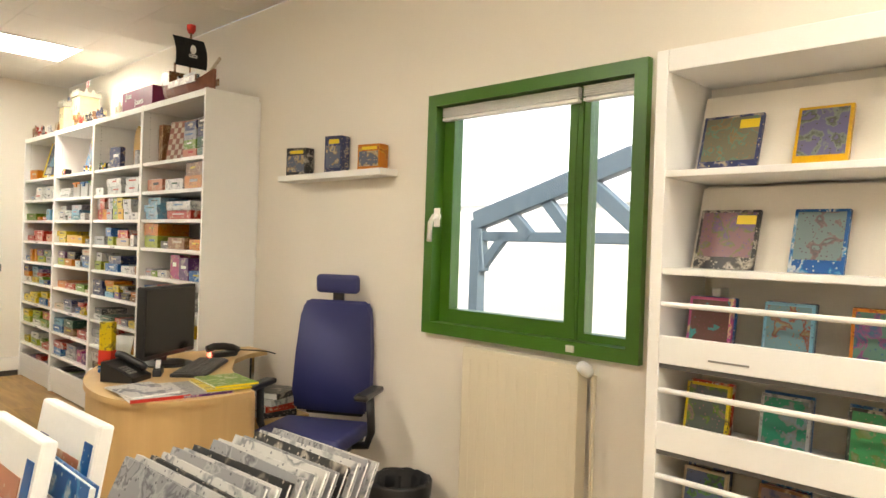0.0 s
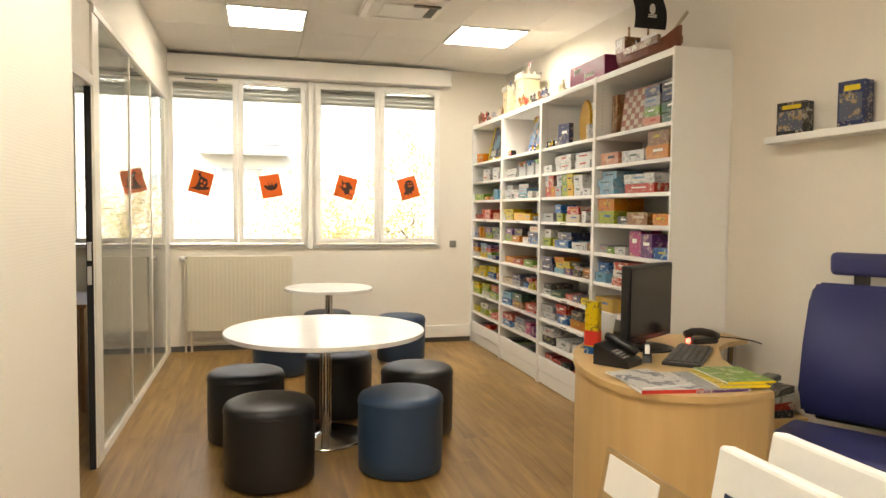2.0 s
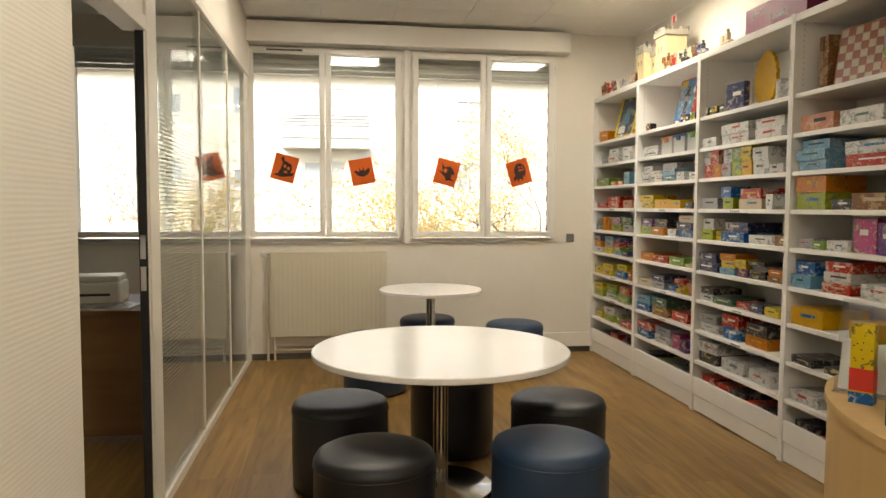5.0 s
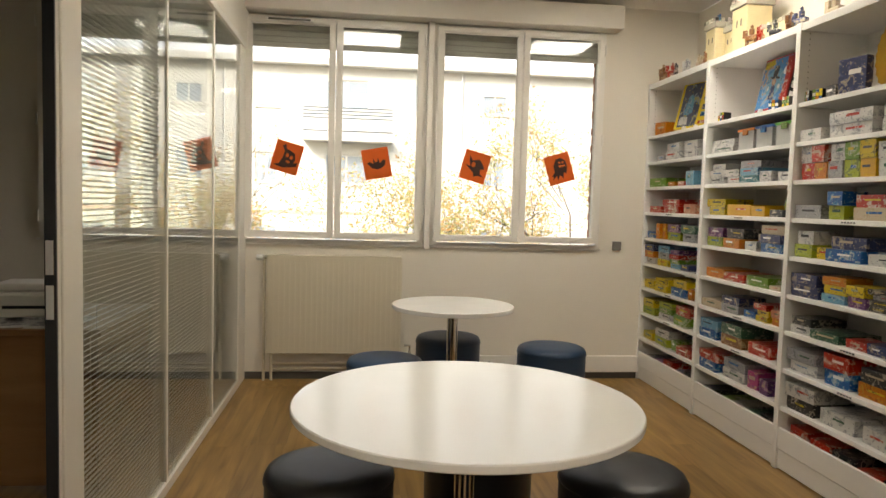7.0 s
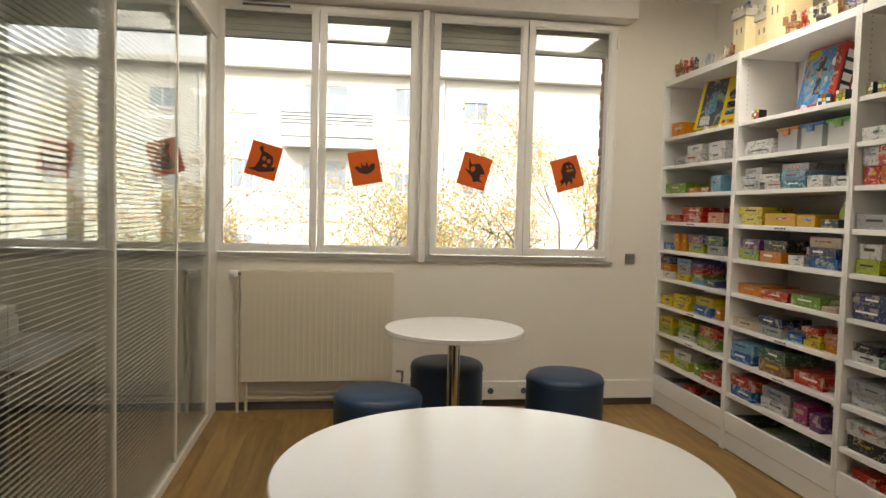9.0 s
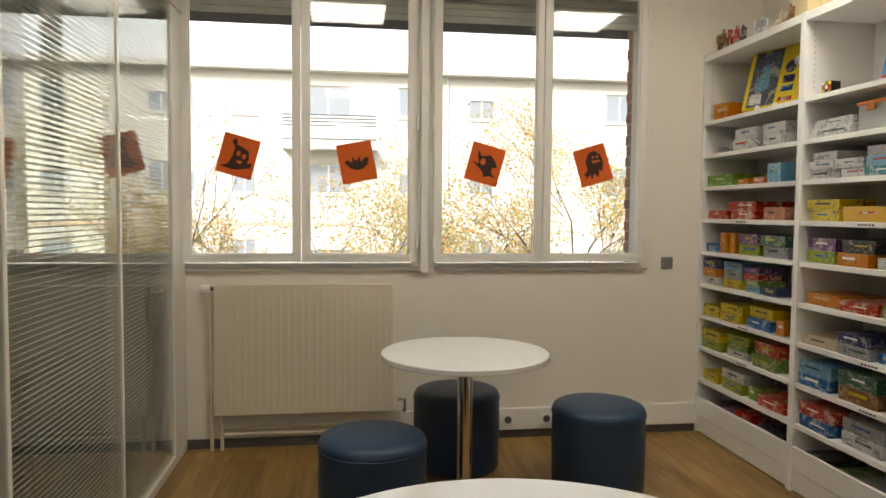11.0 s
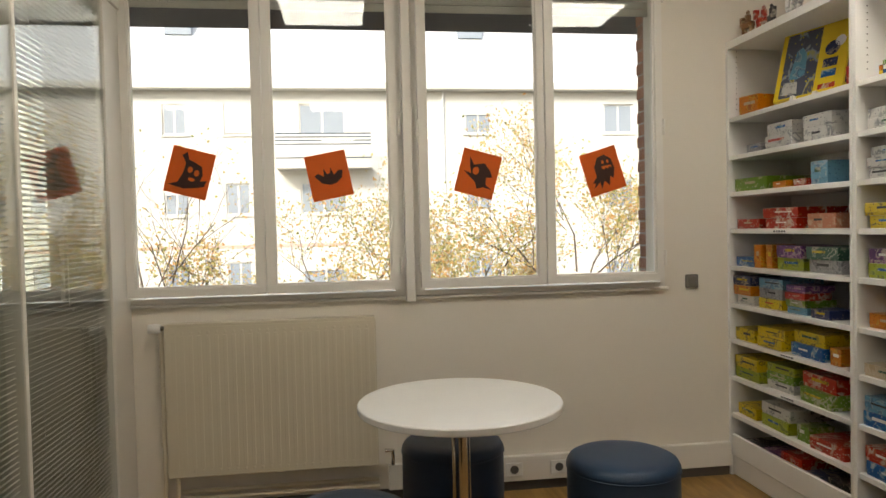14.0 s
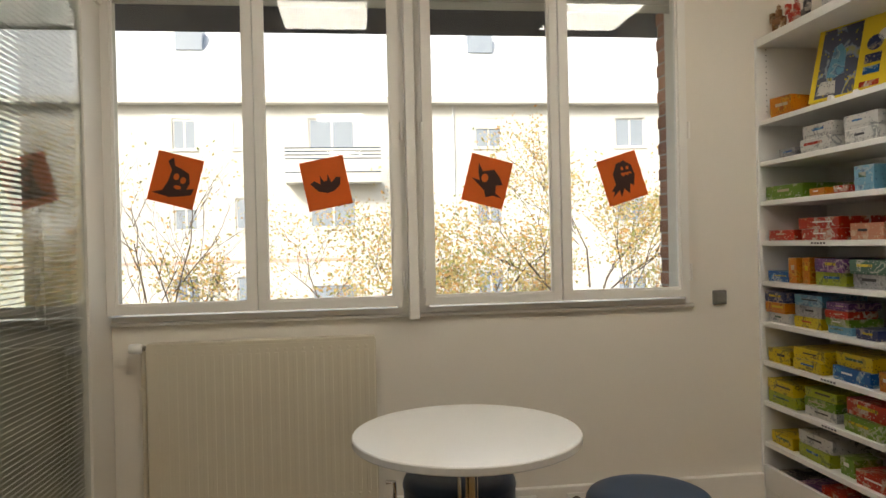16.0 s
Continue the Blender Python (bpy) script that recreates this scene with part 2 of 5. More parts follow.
# colours of the printed boxes, by letter
COL = {
    'r': printed("red_box_print", (0.5, 0.045, 0.03), (0.6, 0.2, 0.12), (0.75, 0.7, 0.62)),
    's': printed("salmon_box_print", (0.6, 0.26, 0.16), (0.62, 0.34, 0.22), (0.7, 0.5, 0.36)),
    'o': printed("orange_box_print", (0.65, 0.22, 0.03), (0.7, 0.4, 0.1), (0.35, 0.08, 0.02)),
    'y': printed("yellow_box_print", (0.74, 0.55, 0.03), (0.75, 0.62, 0.1), (0.12, 0.08, 0.03)),
    'Y': printed("golden_box_print", (0.72, 0.4, 0.02), (0.74, 0.46, 0.04), (0.66, 0.34, 0.02)),
    'g': printed("green_box_print", (0.16, 0.3, 0.04), (0.3, 0.4, 0.08), (0.6, 0.62, 0.5)),
    'l': printed("lime_box_print", (0.38, 0.44, 0.05), (0.45, 0.52, 0.12), (0.12, 0.16, 0.04)),
    'd': printed("dark_green_box_print", (0.03, 0.1, 0.06), (0.06, 0.16, 0.09), (0.5, 0.5, 0.42)),
    'b': printed("blue_box_print", (0.03, 0.12, 0.36), (0.06, 0.25, 0.5), (0.6, 0.62, 0.62)),
    'c': printed("pale_blue_box_print", (0.2, 0.42, 0.58), (0.45, 0.58, 0.65), (0.1, 0.2, 0.34)),
    'n': printed("navy_box_print", (0.03, 0.04, 0.12), (0.06, 0.08, 0.2), (0.5, 0.42, 0.3)),
    'p': printed("purple_box_print", (0.13, 0.05, 0.18), (0.3, 0.1, 0.3), (0.6, 0.5, 0.45)),
    'k': printed("black_box_print", (0.02, 0.02, 0.022), (0.05, 0.045, 0.04), (0.55, 0.5, 0.42)),
    'w': printed("white_box_print", (0.74, 0.73, 0.7), (0.62, 0.62, 0.6), (0.25, 0.26, 0.28)),
    'a': printed("grey_box_print", (0.36, 0.36, 0.37), (0.5, 0.5, 0.5), (0.14, 0.14, 0.16)),
    'e': printed("beige_box_print", (0.6, 0.5, 0.36), (0.64, 0.55, 0.42), (0.5, 0.38, 0.24)),
    'm': printed("brown_box_print", (0.24, 0.11, 0.045), (0.34, 0.18, 0.08), (0.55, 0.42, 0.26)),
    't': printed("teal_box_print", (0.03, 0.16, 0.2), (0.08, 0.28, 0.32), (0.5, 0.55, 0.55)),
    'f': printed("pink_box_print", (0.5, 0.1, 0.25), (0.3, 0.05, 0.25), (0.7, 0.55, 0.3)),
}
WORD = {'r': "red", 's': "salmon", 'o': "orange", 'y': "yellow", 'Y': "golden yellow", 'g': "green", 'l': "lime green", 'd': "dark green", 'b': "blue", 'c': "pale blue", 'n': "navy", 'p': "purple", 'k': "black", 'w': "white", 'a': "grey", 'e': "beige", 'm': "brown", 't': "teal", 'f': "pink"}


# ---- mesh helpers ----
def link(name, bm, material, parent=None, smooth=False):
    me = bpy.data.meshes.new(name)
    bmesh.ops.recalc_face_normals(bm, faces=bm.faces)
    if smooth:
        for f in bm.faces:
            f.smooth = True
    bm.to_mesh(me)
    bm.free()
    me.materials.append(material)
    ob = new(name, me)
    if parent:
        ob.parent = parent
    return ob


def part(name, bm, material, parent, label="", smooth=False):
    ob = link(name, bm, material, parent, smooth)
    return tagged(ob, label) if label else ob


def thing(name, label, category, at=(0, 0, 0), turn=0.0, group="", kind=""):
    ob = new(name)
    ob.empty_display_size = 0.1
    ob.matrix_basis = pose(*at, 0, 0, turn)
    return tagged(ob, label, category, group, kind)


def box(*spans, bevel=0.0, into=None):
    """Boxes, each (x0, x1, y0, y1, z0, z1), in one bmesh."""
    bm = into or bmesh.new()
    made = []
    for x0, x1, y0, y1, z0, z1 in spans:
        r = bmesh.ops.create_cube(bm, size=1.0, matrix=Matrix.Translation(((x0 + x1) / 2, (y0 + y1) / 2, (z0 + z1) / 2)) @ Matrix.Diagonal((abs(x1 - x0), abs(y1 - y0), abs(z1 - z0), 1)))
        made += r["verts"]
    if bevel:
        edges = list({e for v in made for e in v.link_edges})
        bmesh.ops.bevel(bm, geom=edges, offset=bevel, segments=2, affect='EDGES', profile=0.5)
    return bm


def lathe(profile, seg=48, into=None, m=None):
    """A turned shape from (radius, height) pairs, about z."""
    bm = into or bmesh.new()
    rings = []
    for r, z in profile:
        if r < 1e-6:
            rings.append([bm.verts.new((m or Matrix()) @ Vector((0, 0, z)))])
        else:
            rings.append([bm.verts.new((m or Matrix()) @ Vector((r * math.cos(2 * math.pi * i / seg), r * math.sin(2 * math.pi * i / seg), z))) for i in range(seg)])
    for a, b in zip(rings, rings[1:]):
        for i in range(seg):
            j = (i + 1) % seg
            if len(a) == 1 and len(b) == 1:
                continue
            if len(a) == 1:
                bm.faces.new((a[0], b[i], b[j]))
            elif len(b) == 1:
                bm.faces.new((a[i], a[j], b[0]))
            else:
                bm.faces.new((a[i], a[j], b[j], b[i]))
    return bm


def tube(points, r, seg=10, into=None, r_end=None):
    """A round bar along a line of points."""
    bm = into or bmesh.new()
    pts = [Vector(p) for p in points]
    rings = []
    for i, p in enumerate(pts):
        d = (pts[min(i + 1, len(pts) - 1)] - pts[max(i - 1, 0)]).normalized()
        q = d.to_track_quat('Z', 'Y').to_matrix()
        k = r if r_end is None else r + (r_end - r) * i / (len(pts) - 1)
        rings.append([bm.verts.new(p + q @ Vector((k * math.cos(2 * math.pi * j / seg), k * math.sin(2 * math.pi * j / seg), 0))) for j in range(seg)])
    for a, b in zip(rings, rings[1:]):
        for j in range(seg):
            bm.faces.new((a[j], a[(j + 1) % seg], b[(j + 1) % seg], b[j]))
    bm.faces.new(rings[0][::-1])
    bm.faces.new(rings[-1])
    return bm


def prism(outline, z0, z1, into=None, m=None, bevel=0.0):
    """A flat shape, given as (x, y) pairs, drawn up from z0 to z1."""
    bm = into or bmesh.new()
    m = m or Matrix()
    lo = [bm.verts.new(m @ Vector((x, y, z0))) for x, y in outline]
    hi = [bm.verts.new(m @ Vector((x, y, z1))) for x, y in outline]
    n = len(outline)
    bm.faces.new(lo[::-1])
    top = bm.faces.new(hi)
    for i in range(n):
        bm.faces.new((lo[i], lo[(i + 1) % n], hi[(i + 1) % n], hi[i]))
    if bevel:
        bmesh.ops.bevel(bm, geom=list(top.edges), offset=bevel, segments=2, affect='EDGES')
    return bm


def structure(name, bm, material, label, category, smooth=False):
    return tagged(link(name, bm, material, None, smooth), label, category, kind="structure")


# ---- the shell ----
H = 2.92                       # ceiling height
XR = 3.39                      # right wall
YB = -10.2                     # wall behind
XO = -3.3                      # far wall of the office
WX0, WX1, WZ0, WZ1 = -0.105, 2.64, 1.042, 2.715    # big window
GY0, GY1, GZ0, GZ1 = -6.56, -5.4, 1.0, 2.145  # green window
OX0, OX1 = -1.53, -0.36        # office window

structure("ground", box((-150, 150, 0.9, 160, -4.3, -4.2)), GROUND, "grey asphalt street far below the windows", "ground")
floor = structure("floor", box((XO, XR, YB, 0.0, -0.06, -0.004)), SUBFLOOR, "oak-effect vinyl plank floor, warm brown and worn", "floor")

cb = bmesh.new()
for i in range(-6, 6):
    for j in range(18):
        x0, y1 = i * 0.6 - 0.06, -j * 0.6
        xa, xb, ya, yb = max(XO, x0), min(XR, x0 + 0.6), max(YB, y1 - 0.6), y1
        if xb - xa > 0.02 and yb - ya > 0.02:
            box((xa + 0.0015, xb - 0.0015, ya + 0.0015, yb - 0.0015, H, H + 0.02), into=cb)
box((XO, XR, YB, 0, H + 0.012, H + 0.1), into=cb)
structure("ceiling", cb, CEIL, "cream suspended ceiling of square mineral tiles", "ceiling")

structure("wall_north", box((XO, OX0, 0, 0.22, -0.06, H), (OX0, OX1, 0, 0.22, -0.06, WZ0), (OX0, OX1, 0, 0.22, WZ1, H), (OX1, WX0, 0, 0.22, -0.06, H), (WX0, WX1, 0, 0.22, -0.06, WZ0), (WX0, WX1, 0, 0.22, WZ1, H), (WX1, XR, 0, 0.22, -0.06, H)), WALL, "cream painted wall with a wide window", "wall")
structure("wall_east", box((XR, XR + 0.2, GY1, 0.22, -0.06, H), (XR, XR + 0.2, GY0, GY1, -0.06, GZ0), (XR, XR + 0.2, GY0, GY1, GZ1, H), (XR, XR + 0.2, YB, GY0, -0.06, H)), WALL, "cream painted wall with a green-framed window", "wall")
structure("wall_south", box((XO, XR + 0.2, YB - 0.2, YB, -0.06, H)), WALL, "cream painted wall behind the walker", "wall")
structure("wall_office", box((XO - 0.2, XO, YB, 0.22, -0.06, H)), WALL, "plain wall on the far side of the office", "wall")
structure("wall_west", box((-0.11, 0.2, YB, -5.35, 0.0, H)), RIBBED, "cream wall with finely ribbed covering", "wall")
structure("wall_west_end", box((-0.11, 0.19, -5.349, -4.75, 0.0, H)), RIBBED, "end of the cream ribbed wall beside the office door", "wall")
structure("wall_west_return", box((-0.2, -0.11, -4.749, -4.14, 0.0, H)), WALL, "cream wall beside the office door", "wall")
structure("wall_office_south", box((XO, -0.111, -6.2, -6.1, 0.0, H)), WALL, "plain wall closing the office", "wall")

# glazed partition
part_wall = thing("wall_partition", "glazed office partition with venetian blinds behind the glass", "partition", kind="structure")
part_wall.matrix_basis = pose(-0.09, 0, 0)
PT = 2.44
part("bulkhead", box((-0.09, 0.02, -4.748, -0.002, PT + 0.04, H)), WALL, part_wall)
part("top_rail", box((-0.06, 0.022, -3.19, -0.002, PT, PT + 0.038), bevel=0.004), ALU, part_wall)
part("bottom_rail", box((-0.06, 0.012, -3.04, -0.002, 0.0, 0.05), bevel=0.004), ALU, part_wall)
part("end_post", box((-0.02, 0.014, -3.19, -3.045, 0.0, PT - 0.001), bevel=0.004), ALU, part_wall)
edges = (-3.045, -2.07, -1.1, -0.25)
part("wall_post", box((-0.055, 0.01, -0.262, -0.002, 0.051, PT - 0.001), bevel=0.003), ALU, part_wall)
for y in edges[1:3]:
    part("mullion", box((-0.055, 0.006, y - 0.012, y + 0.012, 0.051, PT - 0.001), bevel=0.003), ALU, part_wall)
SLATS, PITCH = 120, 0.0195


def slat(y0, y1, z, into):
    """One curved blind slat from y0 to y1, hollow side down."""
    arc = [(-0.008 + 0.016 * i / 4, 0.002 * (1 - ((i - 2) / 2) ** 2) + 0.0014 * (i - 2)) for i in range(5)]
    outline = arc + [(x, h - 0.0005) for x, h in reversed(arc)]
    ends = [[into.verts.new((-0.028 + x, y, z + h)) for x, h in outline] for y in (y0, y1)]
    n = len(outline)
    for i in range(n):
        into.faces.new((ends[0][i], ends[0][(i + 1) % n], ends[1][(i + 1) % n], ends[1][i]))
    into.faces.new(ends[0][::-1])
    into.faces.new(ends[1])
    return into


def slat_mesh(width):
    me = bpy.data.meshes.new("slat")
    bm = slat(0.0, width, 0.0, bmesh.new())
    bm.to_mesh(me)
    bm.free()
    me.materials.append(SLAT)
    return me


for k, (a, b) in enumerate(zip(edges, edges[1:])):
    for x in (0.0, -0.054):
        g = part("glass_pane", box((x - 0.004, x, a + 0.013, b - 0.013, 0.052, PT - 0.002)), PARTITION_GLASS if x == 0.0 else BACK_GLASS, part_wall)
        g.visible_shadow = False
    part("blind_bottom_rail", box((-0.04, -0.016, a + 0.02, b - 0.02, 0.06, 0.072), bevel=0.003), SLAT, part_wall)
    if k < 2:
        me = slat_mesh(b - a - 0.04)
        for i in range(SLATS):
            sl = new("slat", me)
            sl.parent = part_wall
            sl.matrix_basis = pose(0, a + 0.02, 0.084 + i * PITCH)
    else:
        far = bmesh.new()
        for i in range(SLATS):
            slat(a + 0.02, b - 0.02, 0.084 + i * PITCH, far)
        tagged(part("far_slats", far, SLAT, part_wall), kind="stuff")
    for q in (0.2, 0.8):
        part("ladder_cord", tube([(-0.018, a + (b - a) * q, 0.07), (-0.018, a + (b - a) * q, PT - 0.01)], 0.001, 4), SLAT, part_wall)

# office door, open, and its frame
door = thing("door_1", "white office door standing open into the office", "door", kind="structure")
part("door_leaf", box((-1.03, -0.21, -4.15, -4.11, 0.01, 2.03), bevel=0.004), WHITE, door)
part("door_handle", tube([(-0.93, -4.11, 1.03), (-0.93, -4.06, 1.03), (-0.82, -4.06, 1.03)], 0.01), CHROME, door)
part("header", box((-0.17, -0.075, -4.14, -3.192, 2.05, 2.11), bevel=0.004), ALU, door)
part("transom", box((-0.16, -0.09, -4.14, -3.192, 2.111, PT + 0.039)), WALL, door)
part("jamb", box((-0.12, -0.082, -3.21, -3.191, 0.0, 2.049), bevel=0.003), ALU, door)
part("seal", box((-0.117, -0.084, -3.218, -3.2105, 0.0, 2.049)), BLACK, door, "black rubber seal")
part("strike_plate", box((-0.113, -0.09, -3.2205, -3.2182, 1.0, 1.1), bevel=0.001), CHROME, door)
part("strike_plate", box((-0.113, -0.09, -3.2205, -3.2182, 1.13, 1.23), bevel=0.001), CHROME, door)
part("near_jamb", box((-0.19, -0.104, -4.139, -4.1, 0.0, 2.049), bevel=0.003), ALU, door)


def casement(parent, x0, x1, z0, z1, y, hinge_left):
    """One casement: frame of four rails, pane and inner bead."""
    f = 0.038
    bm = box((x0, x1, y - 0.05, y, z0, z0 + f), (x0, x1, y - 0.05, y, z1 - f, z1), (x0, x0 + f, y - 0.05, y, z0 + f, z1 - f), (x1 - f, x1, y - 0.05, y, z0 + f, z1 - f))
    c = part("casement", bm, PVC, parent)
    g = part("pane", box((x0 + f, x1 - f, y - 0.022, y - 0.018, z0 + f, z1 - f)), WINDOW_GLASS, c)
    g.visible_shadow = False
    b = 0.010
    part("bead", box((x0 + f, x1 - f, y - 0.04, y - 0.026, z0 + f, z0 + f + b), (x0 + f, x1 - f, y - 0.04, y - 0.026, z1 - f - b, z1 - f), (x0 + f, x0 + f + b, y - 0.04, y - 0.026, z0 + f + b, z1 - f - b), (x1 - f - b, x1 - f, y - 0.04, y - 0.026, z0 + f + b, z1 - f - b)), PVC, c)
    hx = x0 - 0.006 if hinge_left else x1 + 0.006
    for z in (z0 + 0.12, (z0 + z1) / 2, z1 - 0.12):
        part("hinge", tube([(hx, y - 0.055, z - 0.04), (hx, y - 0.055, z + 0.04)], 0.008, 8), PVC, c)
    return c


def pvc_window(name, x0, x1, cuts, label):
    w = thing(name, label, "window", kind="structure")
    o = 0.025
    part("window_frame", box((x0, x1, -0.012, 0.07, WZ0, WZ0 + o), (x0, x1, -0.012, 0.07, WZ1 - o, WZ1), (x0, x0 + o, -0.012, 0.07, WZ0 + o, WZ1 - o), (x1 - o, x1, -0.012, 0.07, WZ0 + o, WZ1 - o)), PVC, w)
    for i, (a, b) in enumerate(cuts):
        casement(w, a, b, 1.08, 2.69, -0.012, i % 2 == 0)
    if x1 > 0:
        part("mullion", box((1.2, 1.35, -0.0115, 0.07, WZ0 + o, WZ1 - o)), PVC, w)
    part("window_sill", box((x0 - 0.02, x1 + 0.02, -0.022, -0.001, WZ0 - 0.018, WZ0 - 0.002), bevel=0.004), PVC, w)
    sh = part("roller_shutter", box(*[(x0 + o, x1 - o, 0.1, 0.11, 2.505 + i * 0.042, 2.544 + i * 0.042) for i in range(5)], bevel=0.003), SHUTTER, w, "beige slatted roller shutter, almost raised")
    return w


w1 = pvc_window("window_1", WX0, WX1, ((-0.082, 0.566), (0.572, 1.222), (1.328, 1.977), (1.984, 2.614)), "white plastic four-casement window with paper cut-outs on it")
part("centre_post", box((1.25, 1.296, -0.075, -0.013, WZ0 - 0.025, 2.712), bevel=0.004), PVC, w1)
part("vent", box((0.06, 0.4, -0.082, -0.0625, 2.655, 2.685), bevel=0.004), WHITE, w1)
part("vent_slot", box((0.08, 0.38, -0.085, -0.082, 2.662, 2.677)), DARK_GREY, w1)
w3 = pvc_window("window_3", OX0, OX1, ((-1.512, -0.945), (-0.94, -0.375)), "white plastic office window")

structure("shutter_box", box((-0.118, 2.72, -0.17, -0.002, 2.717, H - 0.03), bevel=0.006), PVC, "white roller-shutter casing over the window", "shutter box")
structure("trim", box((1.14, 3.0, -0.035, -0.002, 0.055, 0.185), bevel=0.005), PVC, "white plastic cable trunking along the wall", "trunking")
structure("baseboard", box((-0.1, 3.0, -0.012, -0.001, 0.0, 0.053)), DARK_GREY, "dark grey vinyl skirting", "skirting")
structure("baseboard_east", box((XR - 0.014, XR - 0.002, -6.78, -3.85, 0.0, 0.09)), PVC, "pale skirting along the wall", "skirting")

# ---- lamps and ceiling fittings ----
def ceiling_light(x, y):
    t = thing("ceiling_light", "square white LED ceiling panel, switched on", "ceiling light", (x, y, H), 0, "LED ceiling panels")
    part("frame", box((-0.298, 0.298, -0.298, -0.284, -0.012, 0.0), (-0.298, 0.298, 0.284, 0.298, -0.012, 0.0), (-0.298, -0.284, -0.284, 0.284, -0.012, 0.0), (0.284, 0.298, -0.284, 0.284, -0.012, 0.0)), WHITE, t)
    part("diffuser", box((-0.283, 0.283, -0.283, 0.283, -0.008, -0.002)), PANEL, t)
    return t


lamp = ceiling_light(0.83, -1.54)
for x, y in ((2.65, -1.48), (0.83, -5.3), (0.825, -8.6), (2.3, -8.3)):
    copy_thing(lamp, pose(x, y, H))

vent = thing("air_vent", "white ceiling air-conditioning cassette with dark slots", "air vent", (1.79, -2.15, H), 0)
part("housing", box((-0.29, 0.29, -0.29, 0.29, -0.035, 0.0), bevel=0.012), PVC, vent)
part("grille", box((-0.16, 0.16, -0.16, 0.16, -0.042, -0.036), bevel=0.004), PVC, vent)
for s in (-1, 1):
    part("louvre", box((-0.2, 0.2, s * 0.215 - 0.02, s * 0.215 + 0.02, -0.04, -0.0355), bevel=0.003), PVC, vent)
part("louvre", box((-0.235, -0.195, -0.18, 0.18, -0.04, -0.0355), bevel=0.003), PVC, vent)
part("slot", box((0.185, 0.245, -0.18, 0.12, -0.04, -0.0355)), DARK_GREY, vent)
part("flap", box((0.05, 0.25, -0.2, -0.17, -0.055, -0.042), bevel=0.003), GREY, vent)


# ---- tables and stools ----
def round_table(x, y, r, base_r, z):
    t = thing("round_table", "round white laminate table on a chrome pedestal", "table", (x, y, 0), 0, "round tables")
    part("tabletop", lathe([(0, z), (r - 0.004, z), (r, z - 0.004), (r, z - 0.024), (r - 0.004, z - 0.028), (0, z - 0.028)], 96), TABLE_WHITE, t)
    part("pedestal", lathe([(0.036, 0.02), (0.036, z - 0.04)], 32), CHROME, t, smooth=True)
    part("flange", lathe([(0, z - 0.05), (0.12, z - 0.05), (0.12, z - 0.03), (0, z - 0.03)], 32), CHROME, t)
    part("base_plate", lathe([(0, 0.0), (base_r, 0.0), (base_r, 0.008), (base_r * 0.9, 0.016), (0.06, 0.026), (0.036, 0.04), (0, 0.04)], 64), CHROME, t, smooth=True)
    return t


round_table(1.165, -2.95, 0.608, 0.27, 0.68)
round_table(1.38, -0.89, 0.395, 0.21, 0.715)


def pouf(x, y, material, word, r=0.23, h=0.427, turn=0):
    t = thing("pouf", "round %s leatherette stool with a stitched cushion top" % word, "stool", (x, y, 0), turn, "stools round the tables")
    part("body", lathe([(0, 0.012), (r - 0.012, 0.012), (r - 0.004, 0.02), (r - 0.002, 0.1), (r, 0.2), (r - 0.001, h - 0.05)], 56), material, t, smooth=True)
    top = [(r - 0.001, h - 0.05), (r + 0.001, h - 0.046), (r, h - 0.03), (r - 0.01, h - 0.012), (r - 0.03, h - 0.002), (r - 0.08, h + 0.004), (r * 0.3, h + 0.007), (0, h + 0.008)]
    part("cushion", lathe(top, 56), material, t, smooth=True)
    part("piping", lathe([(r - 0.002, h - 0.052), (r + 0.0035, h - 0.05), (r + 0.0035, h - 0.046), (r - 0.002, h - 0.044)], 56), material, t, smooth=True)
    for i in range(4):
        a = math.pi / 4 + i * math.pi / 2
        part("glide", lathe([(0, 0), (0.018, 0), (0.018, 0.013), (0, 0.013)], 12, None, Matrix.Translation((0.15 * math.cos(a), 0.15 * math.sin(a), 0))), BLACK, t)
    return t


pouf(0.82, -3.585, LEATHER_BLACK, "black", 0.232)
pouf(1.515, -3.57, LEATHER_BLUE, "dark blue", 0.232)
pouf(0.69, -2.865, LEATHER_BLACK, "black")
pouf(1.745, -2.955, LEATHER_BLACK, "black")
pouf(1.3, -2.45, LEATHER_BLACK, "black")
pouf(0.938, -1.16, LEATHER_BLUE, "dark blue")
pouf(1.412, -0.44, LEATHER_NAVY, "navy")
pouf(2.072, -0.8, LEATHER_BLUE, "dark blue")


